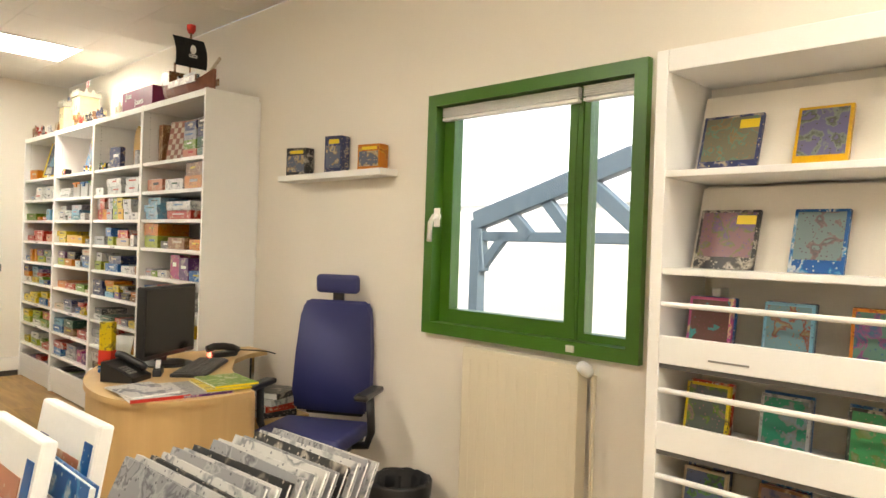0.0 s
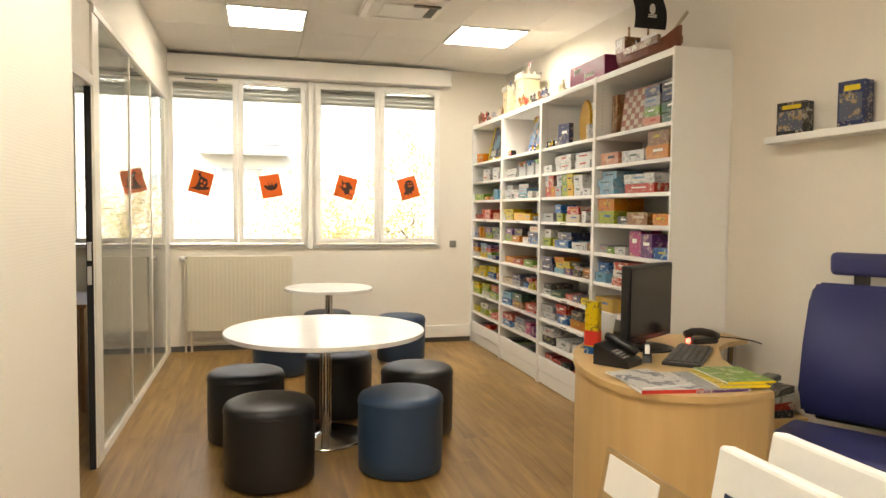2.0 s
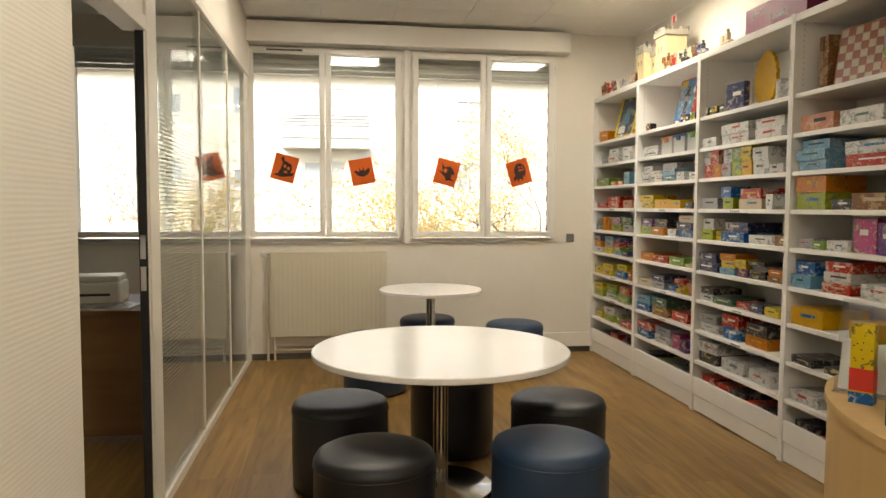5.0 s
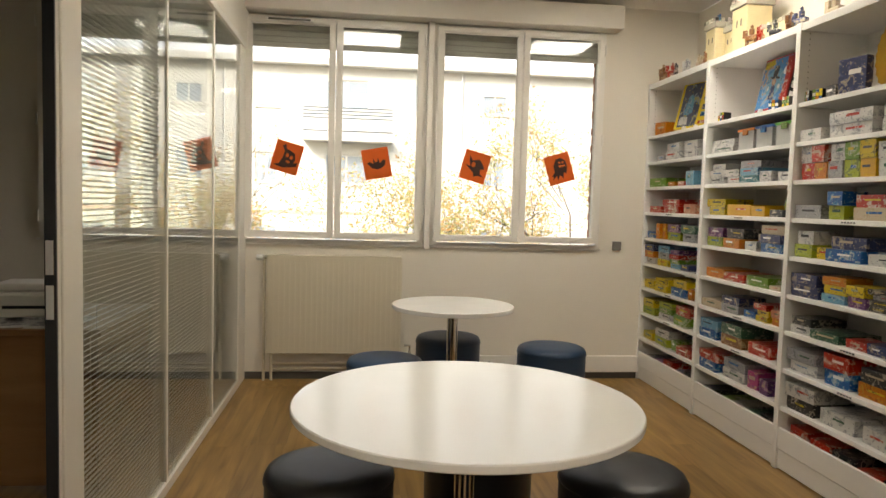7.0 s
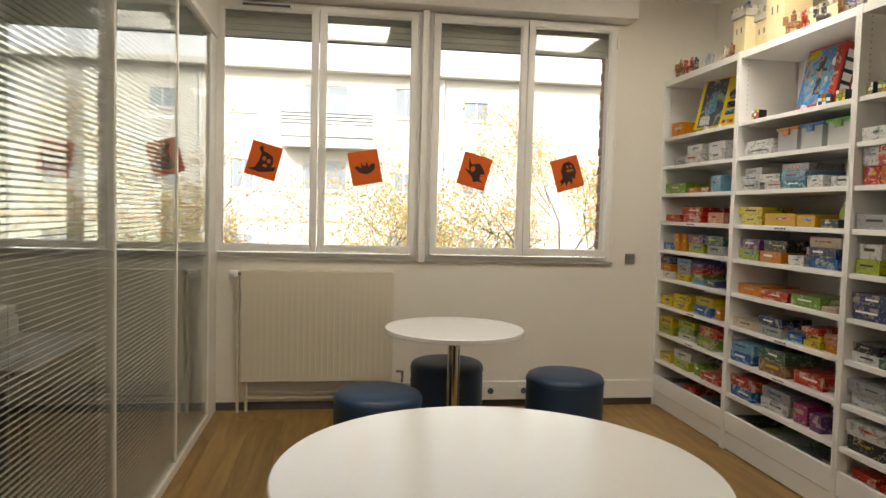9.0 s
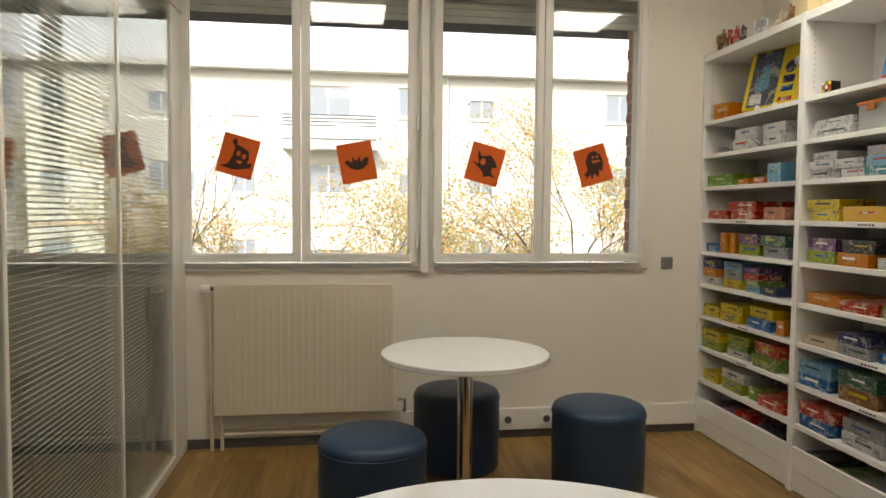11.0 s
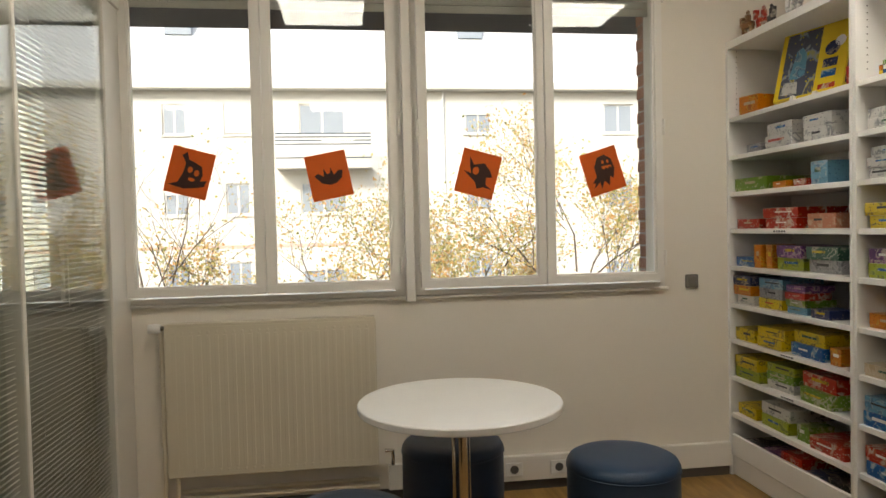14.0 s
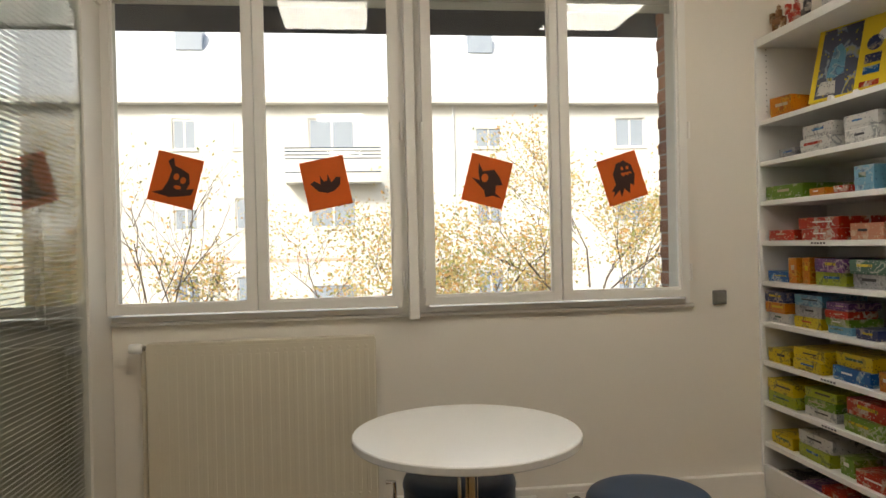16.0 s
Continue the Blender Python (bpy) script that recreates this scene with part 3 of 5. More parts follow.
# ---- radiators ----
def radiator(at, turn, width, z0, z1, ribs):
    t = thing("radiator", "cream steel panel radiator fixed to the wall", "radiator", at, turn)
    w = width
    part("panel", box((0, w, -0.1, -0.085, z0, z1), bevel=0.005), RADIATOR, t)
    part("back_panel", box((0.01, w - 0.01, -0.045, -0.03, z0 + 0.01, z1 - 0.01), bevel=0.005), RADIATOR, t)
    part("top_grille", box((0, w, -0.1, -0.03, z1 - 0.003, z1 + 0.012), bevel=0.003), RADIATOR, t)
    part("side_cover", box((-0.003, 0.004, -0.098, -0.03, z0, z1)), RADIATOR, t)
    part("side_cover", box((w - 0.004, w + 0.003, -0.098, -0.03, z0, z1)), RADIATOR, t)
    n = ribs
    for i in range(n):
        x = 0.04 + (w - 0.08) * i / (n - 1)
        part("rib", box((x - 0.009, x + 0.009, -0.1018, -0.099, z0 + 0.045, z1 - 0.045), bevel=0.0012), RADIATOR, t)
        part("weld", lathe([(0, 0.0015), (0.006, 0.001), (0.007, 0)], 8, None, Matrix.Translation((x, -0.1, z1 - 0.03)) @ pose(0, 0, 0, 90, 0, 0)), RADIATOR, t)
        part("weld", lathe([(0, 0.0015), (0.006, 0.001), (0.007, 0)], 8, None, Matrix.Translation((x, -0.1, z0 + 0.03)) @ pose(0, 0, 0, 90, 0, 0)), RADIATOR, t)
    for x in (0.15, w - 0.15):
        part("bracket", box((x - 0.02, x + 0.02, -0.032, -0.001, z0 + 0.05, z1 - 0.05)), RADIATOR, t)
    return t


rad = radiator((0.092, 0, 0), 0, 0.995, 0.212, 0.94, 24)
v = part("valve", lathe([(0, 0), (0.02, 0), (0.024, 0.02), (0.022, 0.055), (0, 0.06)], 16, None, Matrix.Translation((-0.025, -0.065, 0.93)) @ pose(0, 0, 0, 0, -90, 0)), WHITE, rad, "white thermostat head", True)
part("valve_body", tube([(0.0, -0.065, 0.93), (-0.03, -0.065, 0.93)], 0.013), CHROME, rad)
part("pipe", tube([(-0.025, -0.06, 0.93), (-0.025, -0.06, 0.0)], 0.011), RADIATOR, rad)
part("pipe", tube([(0.03, -0.06, 0.21), (0.03, -0.06, 0.12), (0.03, -0.05, 0.0)], 0.011), RADIATOR, rad)
part("pipe", tube([(0.03, -0.03, 0.12), (1.0, -0.03, 0.12)], 0.011), RADIATOR, rad)
part("pipe", tube([(0.03, -0.03, 0.085), (1.0, -0.03, 0.085)], 0.011), RADIATOR, rad)
part("drain_valve", tube([(1.03, -0.06, 0.27), (1.07, -0.06, 0.27), (1.07, -0.06, 0.2), (1.07, -0.03, 0.19)], 0.011), CHROME, rad)
for z in (0.74, 0.36):
    part("pipe_clip", lathe([(0.012, 0), (0.016, 0), (0.016, 0.015), (0.012, 0.015)], 12, None, Matrix.Translation((-0.025, -0.06, z))), RADIATOR, rad)

rad2 = radiator((XR, -5.74, 0), -90, 0.6, 0.14, 0.965, 11)
part("valve", lathe([(0, 0), (0.022, 0), (0.026, 0.02), (0.023, 0.06), (0, 0.065)], 16, None, Matrix.Translation((0.63, -0.065, 0.95)) @ pose(0, 0, 0, 60, 0, 0)), WHITE, rad2, "white thermostat head", True)
part("pipe", tube([(0.59, -0.06, 0.94), (0.65, -0.06, 0.94), (0.65, -0.06, 0.0)], 0.012), RADIATOR, rad2)
part("pipe", tube([(-0.02, -0.05, 0.2), (-0.06, -0.05, 0.2), (-0.06, -0.02, 0.12), (-0.4, -0.02, 0.12)], 0.011), RADIATOR, rad2)

# ---- small wall fittings by the window ----
sw = thing("wall_switch", "small dark grey wall switch", "switch", (2.795, 0, 1.066), 0)
part("plate", box((-0.036, 0.036, -0.016, 0, -0.036, 0.036), bevel=0.006), GREY, sw)
part("button", box((-0.024, 0.024, -0.021, -0.017, -0.024, 0.024), bevel=0.003), GREY, sw)
for x in (1.79, 2.03):
    s = thing("socket", "white electrical socket set in the trunking", "socket", (x, -0.036, 0.12), 0, "sockets in the trunking")
    part("plate", box((-0.045, 0.045, -0.008, 0, -0.035, 0.035), bevel=0.003), WHITE, s)
    part("holes", lathe([(0, 0.003), (0.02, 0.003), (0.022, 0)], 20, None, Matrix.Translation((0, -0.009, 0)) @ pose(0, 0, 0, 90, 0, 0)), DARK_GREY, s)


# ---- paper cut-outs on the panes ----
def cutout(x, z, turn, word, shapes):
    t = thing("paper_cutout", "orange paper square with a dark %s silhouette, taped to the pane" % word, "window decoration", (x, -0.042, z), 0, "paper cut-outs on the window")
    t.matrix_basis = pose(x, -0.038, z, 90, 0, 0) @ pose(0, 0, 0, 0, 0, turn)
    s = 0.101
    part("paper", box((-s, s, -0.113, 0.113, -0.0004, 0.0004)), ORANGE_PAPER, t)
    for name, material, outline, lift in shapes:
        part(name, prism([(px * s, py * s) for px, py in outline], lift, lift + 0.0004), material, t)
    return t


def ring(cx, cy, rx, ry, n=20, a0=0.0, a1=6.2832):
    return [(cx + rx * math.cos(a0 + (a1 - a0) * i / n), cy + ry * math.sin(a0 + (a1 - a0) * i / n)) for i in range(n)]


K, O = BLACK_PAPER, ORANGE_PAPER
ghost = [(-0.85, -0.75), (-0.45, -0.55), (-0.3, -0.1), (-0.25, 0.4), (-0.5, 0.75), (-0.3, 0.95), (-0.15, 0.6), (0.1, 0.55), (0.5, 0.4), (0.62, 0.0), (0.55, -0.3), (0.85, -0.2), (0.8, -0.5), (0.4, -0.65), (-0.1, -0.8)]
cutout(0.219, 1.675, -15, "ghost", (("silhouette", K, ghost, 0.001), ("eye", O, ring(0.0, 0.15, 0.12, 0.15), 0.0018), ("eye", O, ring(0.32, 0.05, 0.12, 0.15), 0.0018), ("mouth", O, ring(0.15, -0.3, 0.16, 0.09), 0.0018)))
bat = [(-0.7, 0.1), (-0.5, 0.2), (-0.25, 0.0), (-0.2, 0.4), (-0.08, 0.1), (0.08, 0.12), (0.15, 0.4), (0.25, 0.0), (0.5, 0.2), (0.7, 0.15), (0.6, -0.2), (0.3, -0.4), (0.0, -0.45), (-0.4, -0.3)]
cutout(0.882, 1.652, 11, "bat", (("silhouette", K, bat, 0.001),))
witch = [(-0.6, 0.75), (-0.3, 0.4), (0.2, 0.6), (0.55, 0.3), (0.75, 0.0), (0.45, -0.1), (0.5, -0.45), (0.85, -0.62), (0.4, -0.6), (0.1, -0.75), (-0.05, -0.45), (-0.6, -0.1), (-0.75, 0.0), (-0.35, -0.05), (-0.5, 0.3)]
cutout(1.632, 1.653, -15, "witch", (("silhouette", K, witch, 0.001), ("gap", O, ring(-0.15, 0.12, 0.16, 0.2), 0.0018)))
spook = [(-0.7, -0.45), (-0.4, -0.2), (-0.4, 0.3), (-0.1, 0.75), (0.3, 0.8), (0.6, 0.5), (0.65, 0.0), (0.45, -0.5), (0.3, -0.35), (0.15, -0.8), (-0.05, -0.5), (-0.3, -0.85), (-0.3, -0.5), (-0.7, -0.75), (-0.55, -0.5)]
cutout(2.294, 1.659, 17, "ghost", (("silhouette", K, spook, 0.001), ("eye", O, ring(0.12, 0.45, 0.07, 0.09), 0.0018), ("eye", O, ring(0.38, 0.42, 0.07, 0.09), 0.0018), ("teeth", O, [(0.0, 0.15), (0.1, 0.05), (0.2, 0.15), (0.3, 0.05), (0.4, 0.15), (0.5, 0.05), (0.5, 0.2), (0.0, 0.25)], 0.0018)))

# ---- the tall game shelves ----
SX, SH = 3.005, 2.345
BOARDS = (1.935, 1.733, 1.538, 1.341, 1.142, 0.94, 0.747, 0.545, 0.343)
BACK_PANEL = XR - 0.004
BAY = 0.95                     # width of one unit


def bookcase(i):
    y1, y0 = -BAY * i, -BAY * (i + 1)
    t = thing("bookcase", "tall white laminate game shelf, full of boxed games", "bookcase", (0, 0, 0), 0, "row of white game shelves")
    part("back", box((BACK_PANEL - 0.012, BACK_PANEL, y0 + 0.002, y1 - 0.002, 0.0, SH - 0.03)), WHITE, t)
    part("side_panel", box((SX, BACK_PANEL - 0.013, y1 - 0.019, y1 - 0.001, 0.0, SH), bevel=0.002), WHITE, t)
    part("side_panel", box((SX, BACK_PANEL - 0.013, y0 + 0.001, y0 + 0.019, 0.0, SH), bevel=0.002), WHITE, t)
    part("top_board", box((SX + 0.002, BACK_PANEL - 0.013, y0 + 0.02, y1 - 0.02, SH - 0.045, SH - 0.004), bevel=0.002), WHITE, t)
    for z in BOARDS:
        part("shelf", box((SX + 0.008, BACK_PANEL - 0.013, y0 + 0.02, y1 - 0.02, z - 0.024, z), bevel=0.002), WHITE, t)
    part("plinth", box((SX + 0.012, SX + 0.03, y0 + 0.02, y1 - 0.02, 0.008, 0.108), bevel=0.002), WHITE, t)
    part("drawer_front", box((SX + 0.004, SX + 0.024, y0 + 0.02, y1 - 0.02, 0.114, 0.226), bevel=0.002), WHITE, t)
    part("drawer_floor", box((SX + 0.025, BACK_PANEL - 0.013, y0 + 0.02, y1 - 0.02, 0.114, 0.126)), WHITE, t)
    holes = bmesh.new()
    for yy in (y1 - 0.0195, y0 + 0.0195):
        for k in range(12):
            box((SX + 0.05, SX + 0.055, yy - 0.0004, yy + 0.0004, 1.98 + k * 0.028, 1.985 + k * 0.028), into=holes)
    tagged(part("peg_holes", holes, GREY, t), kind="stuff")
    if i in (0, 1, 2):
        for z, a in ((1.341, 0.45), (0.747, 0.5), (0.545, 0.5)):
            part("shelf_label", box((SX + 0.0066, SX + 0.0078, y1 - a - 0.06, y1 - a + 0.06, z - 0.021, z - 0.003)), WHITE_CARD, t)
            part("label_text", box(*[(SX + 0.006, SX + 0.0066, y1 - a - 0.05 + k * 0.02, y1 - a - 0.036 + k * 0.02, z - 0.016, z - 0.008) for k in range(5)]), INK, t)
    return t


for i in range(4):
    bookcase(i)


def game_box(key, y, z, w, h, d, x, turn=0.0):
    """A boxed game: tray, overlapping lid and a printed title strip."""
    t = thing("game_box", "%s cardboard board-game box lying on a shelf" % WORD[key], "game box", (x, y, z), turn, "boxed games on the shelves")
    m = COL[key]
    part("tray", box((0.002, d - 0.002, -w / 2 + 0.002, w / 2 - 0.002, 0, h * 0.6)), m, t)
    part("lid", box((0, d, -w / 2, w / 2, h * 0.22, h), bevel=0.0015), m, t)
    dark = key in 'rgdbnpkmtfo'
    a = random.uniform(0.14, 0.3) * w
    off = random.uniform(-0.12, 0.12) * w
    part("title", box((-0.0008, 0.0006, off - a, off + a, h * 0.52, h * random.uniform(0.64, 0.74))), random.choice((WHITE_CARD, COL['y'], COL['e'])) if dark else random.choice((INK, COL['b'], COL['r'], COL['d'])), t)
    return t


# per bay and shelf: stacks from the window side; each stack is letters from bottom to top, then width and height of one box in centimetres
STOCK = (
    ("", "_6 a14.5 ww22.7 ww21.7", "g30.8 o12.4 r10.4 c12.12", "r22.6 rr28.6 s22.8", "b18.6 o7.14 o6.14 lp22.7 ad24.7", "won18.6 yac22.6 cgrp16.4 n14.5", "y20.8 yy24.6 by26.7 o8.9", "ly24.7 wgl22.5 gr26.8", "y20.7 lw26.7 g10.9 r24.7"),
    ("", "ww30.5", "www20.5 ww20.5 tca22.5 w14.7 w16.6", "yy24.6 Y28.8 Y16.7 k14.5", "lp22.7 ok22.7 w14.6 bne24.6", "o26.7 r24.6 g26.7 e12.3", "e26.6 an22.6 b14.5 yyr14.4 os10.5", "bc24.7 md26.8 r24.8", "br26.7 wa28.7 f12.12 p10.10"),
    ("", "w20.7 ww32.7 ww28.7", "rw11.10 or11.10 aw11.10 lg11.10 Yy11.10 ww16.9 w14.6", "a22.8 lb12.8 er24.7 w8.10", "lw16.8 y12.7 bn26.7 w26.6 m14.7", "nn24.7 cyo18.5 py14.6 kkak16.3 mo14.4", "wk18.5 d22.5 r16.5 n14.6 y16.6", "wa24.7 br20.9 ok24.8", "kw24.8 w26.9 w24.9"),
    ("", "s26.10 w30.9 om26.10", "ccc24.6 rw38.7", "lo24.10 k16.6 m26.9 o18.8", "a14.6 g10.5 w16.6 f16.19 p14.17 b16.8", "cb16.8 rwr20.6 w22.8", "Y26.11 Y18.10", "k20.5 k14.4 a18.5", "w24.7 w20.5"),
)
for bay, rows in enumerate(STOCK):
    for row, text in enumerate(rows):
        if not text:
            continue
        cursor = -BAY * bay - 0.03
        items = text.split()
        total = 0
        for it in items:
            s = it.lstrip("rsoyYgldbcnpkwaemtf_")
            total += int(s.split(".")[0])
        slack = max(0.0, (0.89 - total * 0.0095) / len(items)) * 0.8
        for it in items:
            s = it.lstrip("rsoyYgldbcnpkwaemtf_")
            keys = it[:len(it) - len(s)]
            w, h = int(s.split(".")[0]) * 0.0095, int((s.split(".") + ["6"])[1]) / 118
            z = BOARDS[row] + 0.001
            for k in keys:
                if k != '_':
                    ww = w * random.uniform(0.93, 1.0)
                    game_box(k, cursor - w / 2 + random.uniform(-0.006, 0.006), z, ww - 0.006, h - 0.001, min(0.27, max(0.13, ww * random.uniform(0.85, 1.2))), SX + random.uniform(0.015, 0.045), random.uniform(-3, 3))
                    z += h
            cursor -= w + slack * random.uniform(0.6, 1.0)
# games lying in the bottom bins
for bay in range(4):
    y = -BAY * bay - 0.13
    for k in ("kprnk", "kgadk", "rrkrk", "krnkk")[bay]:
        game_box(k, y, 0.128, 0.15, random.uniform(0.06, 0.13), 0.26, SX + 0.05, random.uniform(-4, 4))
        y -= 0.168

# ---- special games on the top shelves ----
Z0 = BOARDS[0] + 0.001


def front(w, h, name, outline, lift, material, parent):
    """A flat printed shape on a box front, in shares of its width and height."""
    part(name, prism([(px * w - w / 2, py * h) for px, py in outline], lift, lift + 0.0006, None, Matrix.Translation((-0.001, 0, 0)) @ pose(0, 0, 0, 90, 0, -90)), material, parent)


def tilted_game(y, w, h, d, lean, turn, cover, side, label, margin, name="display_game"):
    t = thing(name, label, "game box", (SX + 0.12, y, Z0), 0, "games shown face out")
    t.matrix_basis = pose(SX + 0.13, y * BAY, Z0 + 0.03, 0, lean, turn)
    part("box_body", box((0, d, -w / 2, w / 2, 0, h), bevel=0.003), side, t)
    part("cover", box((-0.0015, 0.0005, -w / 2 + margin, w / 2 - 0.2 * margin, 0.012, h - 0.012)), cover, t)
    part("title", box((0.012, d - 0.012, -w / 2 - 0.0012, -w / 2 + 0.001, 0.04, h - 0.05)), INK, t)
    part("badge", prism(ring(0, 0, 0.026, 0.026), 0, 0.0012, None, Matrix.Translation((-0.001, -w / 2 + 0.045, h * 0.7)) @ pose(0, 0, 0, 90, 0, -90)), WHITE_CARD, t)
    part("stand", box((0.02, 0.1, -w / 4, w / 4, -0.03, 0.0), (-0.02, 0.02, -0.07, -0.05, -0.03, 0.01), (-0.02, 0.02, 0.05, 0.07, -0.03, 0.01), bevel=0.002), WHITE_CARD, t)
    return t


YEL = paint("yellow_card", (0.75, 0.56, 0.02), 0.35, var=0.05)
REDC = paint("red_card", (0.5, 0.04, 0.03), 0.35, var=0.08)
COVER_A = printed("ghost_game_cover", (0.1, 0.11, 0.16), (0.34, 0.4, 0.5), (0.6, 0.5, 0.08), 9)
COVER_B = printed("magic_game_cover", (0.12, 0.3, 0.6), (0.3, 0.5, 0.75), (0.65, 0.35, 0.08), 8)
ghost_game = tilted_game(-0.5, 0.37, 0.35, 0.065, 15, 16, COVER_A, YEL, "large yellow children's game leaning on a small stand", 0.15)
magic_game = tilted_game(-1.52, 0.27, 0.32, 0.085, 12, 2, COVER_B, REDC, "blue and red magic game box leaning on a small stand", 0.012)
# printed artwork of the two large covers
for name, outline, lift, m in (
        ("moon", ring(0.5, 0.52, 0.3, 0.27), 0.0006, "c"), ("hat", [(0.4, 0.62), (0.58, 0.6), (0.57, 0.82), (0.42, 0.84)], 0.0014, "k"), ("hat_brim", [(0.32, 0.6), (0.66, 0.56), (0.66, 0.6), (0.32, 0.64)], 0.0022, "k"),
        ("face", ring(0.48, 0.53, 0.07, 0.07), 0.0014, "s"), ("coat", [(0.4, 0.2), (0.6, 0.18), (0.55, 0.46), (0.42, 0.46)], 0.0014, "n"), ("glove", ring(0.3, 0.42, 0.05, 0.05), 0.0014, "w"), ("glove", ring(0.68, 0.42, 0.05, 0.05), 0.0014, "w"),
        ("curtain", [(0.82, 0.1), (0.97, 0.08), (0.97, 0.95), (0.8, 0.95), (0.86, 0.5)], 0.0014, "r"), ("title_shape", [(0.06, 0.8), (0.4, 0.86), (0.36, 0.97), (0.05, 0.93)], 0.003, "y")):
    front(0.27, 0.32, name, outline, lift, COL[m], magic_game)
for j in range(4):
    part("side_mark", box((0.02, 0.07, -0.1365, -0.1362, 0.06 + 0.06 * j, 0.1 + 0.06 * j)), WHITE_CARD, magic_game)
for name, outline, lift, m in (
        ("ghost", [(0.2, 0.3), (0.32, 0.28), (0.44, 0.32), (0.42, 0.62), (0.34, 0.74), (0.26, 0.7)], 0.0014, "c"), ("ghost", [(0.1, 0.08), (0.36, 0.06), (0.34, 0.24), (0.14, 0.26)], 0.0014, "w"),
        ("badge_ring", ring(0.78, 0.62, 0.1, 0.1), 0.0006, "n"), ("picture", [(0.68, 0.36), (0.88, 0.36), (0.88, 0.48), (0.68, 0.48)], 0.0006, "n"), ("picture", [(0.68, 0.22), (0.88, 0.22), (0.88, 0.32), (0.68, 0.32)], 0.0006, "b"), ("brand_bar", [(0.66, 0.06), (0.9, 0.06), (0.9, 0.13), (0.66, 0.13)], 0.0006, "r")):
    front(0.37, 0.35, name, outline, lift, COL[m], ghost_game)


def toy_cube(y, z, turn, x=SX + 0.06):
    t = thing("puzzle_cube", "small puzzle cube with coloured squares", "toy", (x, y * BAY, z), turn, "small puzzle cubes")
    s = 0.028
    part("core", box((-s, s, -s, s, 0, 2 * s), bevel=0.003), BLACK, t)
    for r in range(3):
        for c in range(3):
            m = random.choice((RED, YEL, COL['b'], WHITE_CARD, COL['g'], COL['o']))
            part("tile", box((-s - 0.0008, -s + 0.0005, -s + 0.002 + c * 0.0185, -s + 0.018 + c * 0.0185, 0.002 + r * 0.0185, 0.018 + r * 0.0185)), m, t)
    return t


for y, a in ((-1.14, 10), (-1.72, 35), (-2.06, -15), (-2.13, 20)):
    toy_cube(y, Z0, a)
toy_cube(-1.86, Z0, 5)
game_box('o', -0.14 * BAY, Z0, 0.13, 0.1, 0.12, SX + 0.05, 12)
game_box('r', -0.9 * BAY, Z0, 0.07, 0.09, 0.07, SX + 0.08, 10)
game_box('n', -2.4 * BAY, Z0, 0.16, 0.16, 0.04, SX + 0.03, 8)
game_box('k', -2.22 * BAY, Z0, 0.09, 0.06, 0.09, SX + 0.05, -8)
gear = thing("gear_disc", "large flat orange toothed disc standing on the shelf", "toy", (SX + 0.16, -2.5 * BAY, Z0), 0)
n = 44
part("disc", prism([((0.155 + 0.012 * (i % 2)) * math.cos(2 * math.pi * i / n), 0.165 + (0.155 + 0.012 * (i % 2)) * math.sin(2 * math.pi * i / n)) for i in range(n)], 0, 0.02, None, pose(0, 0, 0, 90, 0, 78)), COL['Y'], gear)
part("foot", box((-0.03, 0.04, -0.06, 0.06, 0, 0.012), bevel=0.003), COL['Y'], gear)
tin = thing("round_tin", "small white printed tin", "tin", (SX + 0.06, -2.86 * BAY, Z0))
part("can", lathe([(0, 0), (0.045, 0), (0.047, 0.004), (0.047, 0.1), (0.043, 0.104), (0, 0.104)], 28), COL['w'], tin, smooth=False)
green_tin = thing("round_tin", "round green tin standing on its edge", "tin", (SX + 0.1, -1.9 * BAY, BOARDS[3] + 0.001))
part("can", lathe([(0, -0.02), (0.062, -0.02), (0.064, 0), (0.062, 0.02), (0, 0.02)], 32, None, Matrix.Translation((0, 0, 0.064)) @ pose(0, 0, 0, 0, 90, 0)), COL['l'], green_tin)

# chessboards standing on edge
for k, y in enumerate((-3.12, -3.16)):
    b = thing("folding_board", "folded brown wooden game board standing on edge", "game board", (SX + 0.08, y * BAY, Z0), 0)
    part("board", box((0, 0.27, -0.014, 0.014, 0, 0.27), bevel=0.002), COL['m'], b)
chess = thing("chessboard", "brown and cream wooden chessboard standing upright", "game board", (SX + 0.15, -3.38, Z0), 0)
chess.matrix_basis = pose(SX + 0.12, -3.38 * BAY, Z0 + 0.002, 0, 8, 10)
part("board", box((0, 0.03, -0.17, 0.17, 0, 0.29), bevel=0.002), paint("mahogany_board", (0.2, 0.05, 0.015), 0.4), chess)
for r in range(7):
    for c in range(8):
        if (r + c) % 2:
            part("square", box((-0.001, 0.001, -0.158 + c * 0.04, -0.12 + c * 0.04, 0.01 + r * 0.039, 0.047 + r * 0.039)), COL['e'], chess)
for k, y, z in (('s', -3.68, 0), ('g', -3.68, 0.06), ('a', -3.68, 0.12), ('n', -3.68, 0.18), ('d', -3.88, 0), ('d', -3.88, 0.066), ('n', -3.88, 0.132), ('k', -3.88, 0.19)):
    game_box(k, y * BAY, Z0 + z, 0.17, 0.058, 0.22, SX + 0.05, random.uniform(-4, 4))

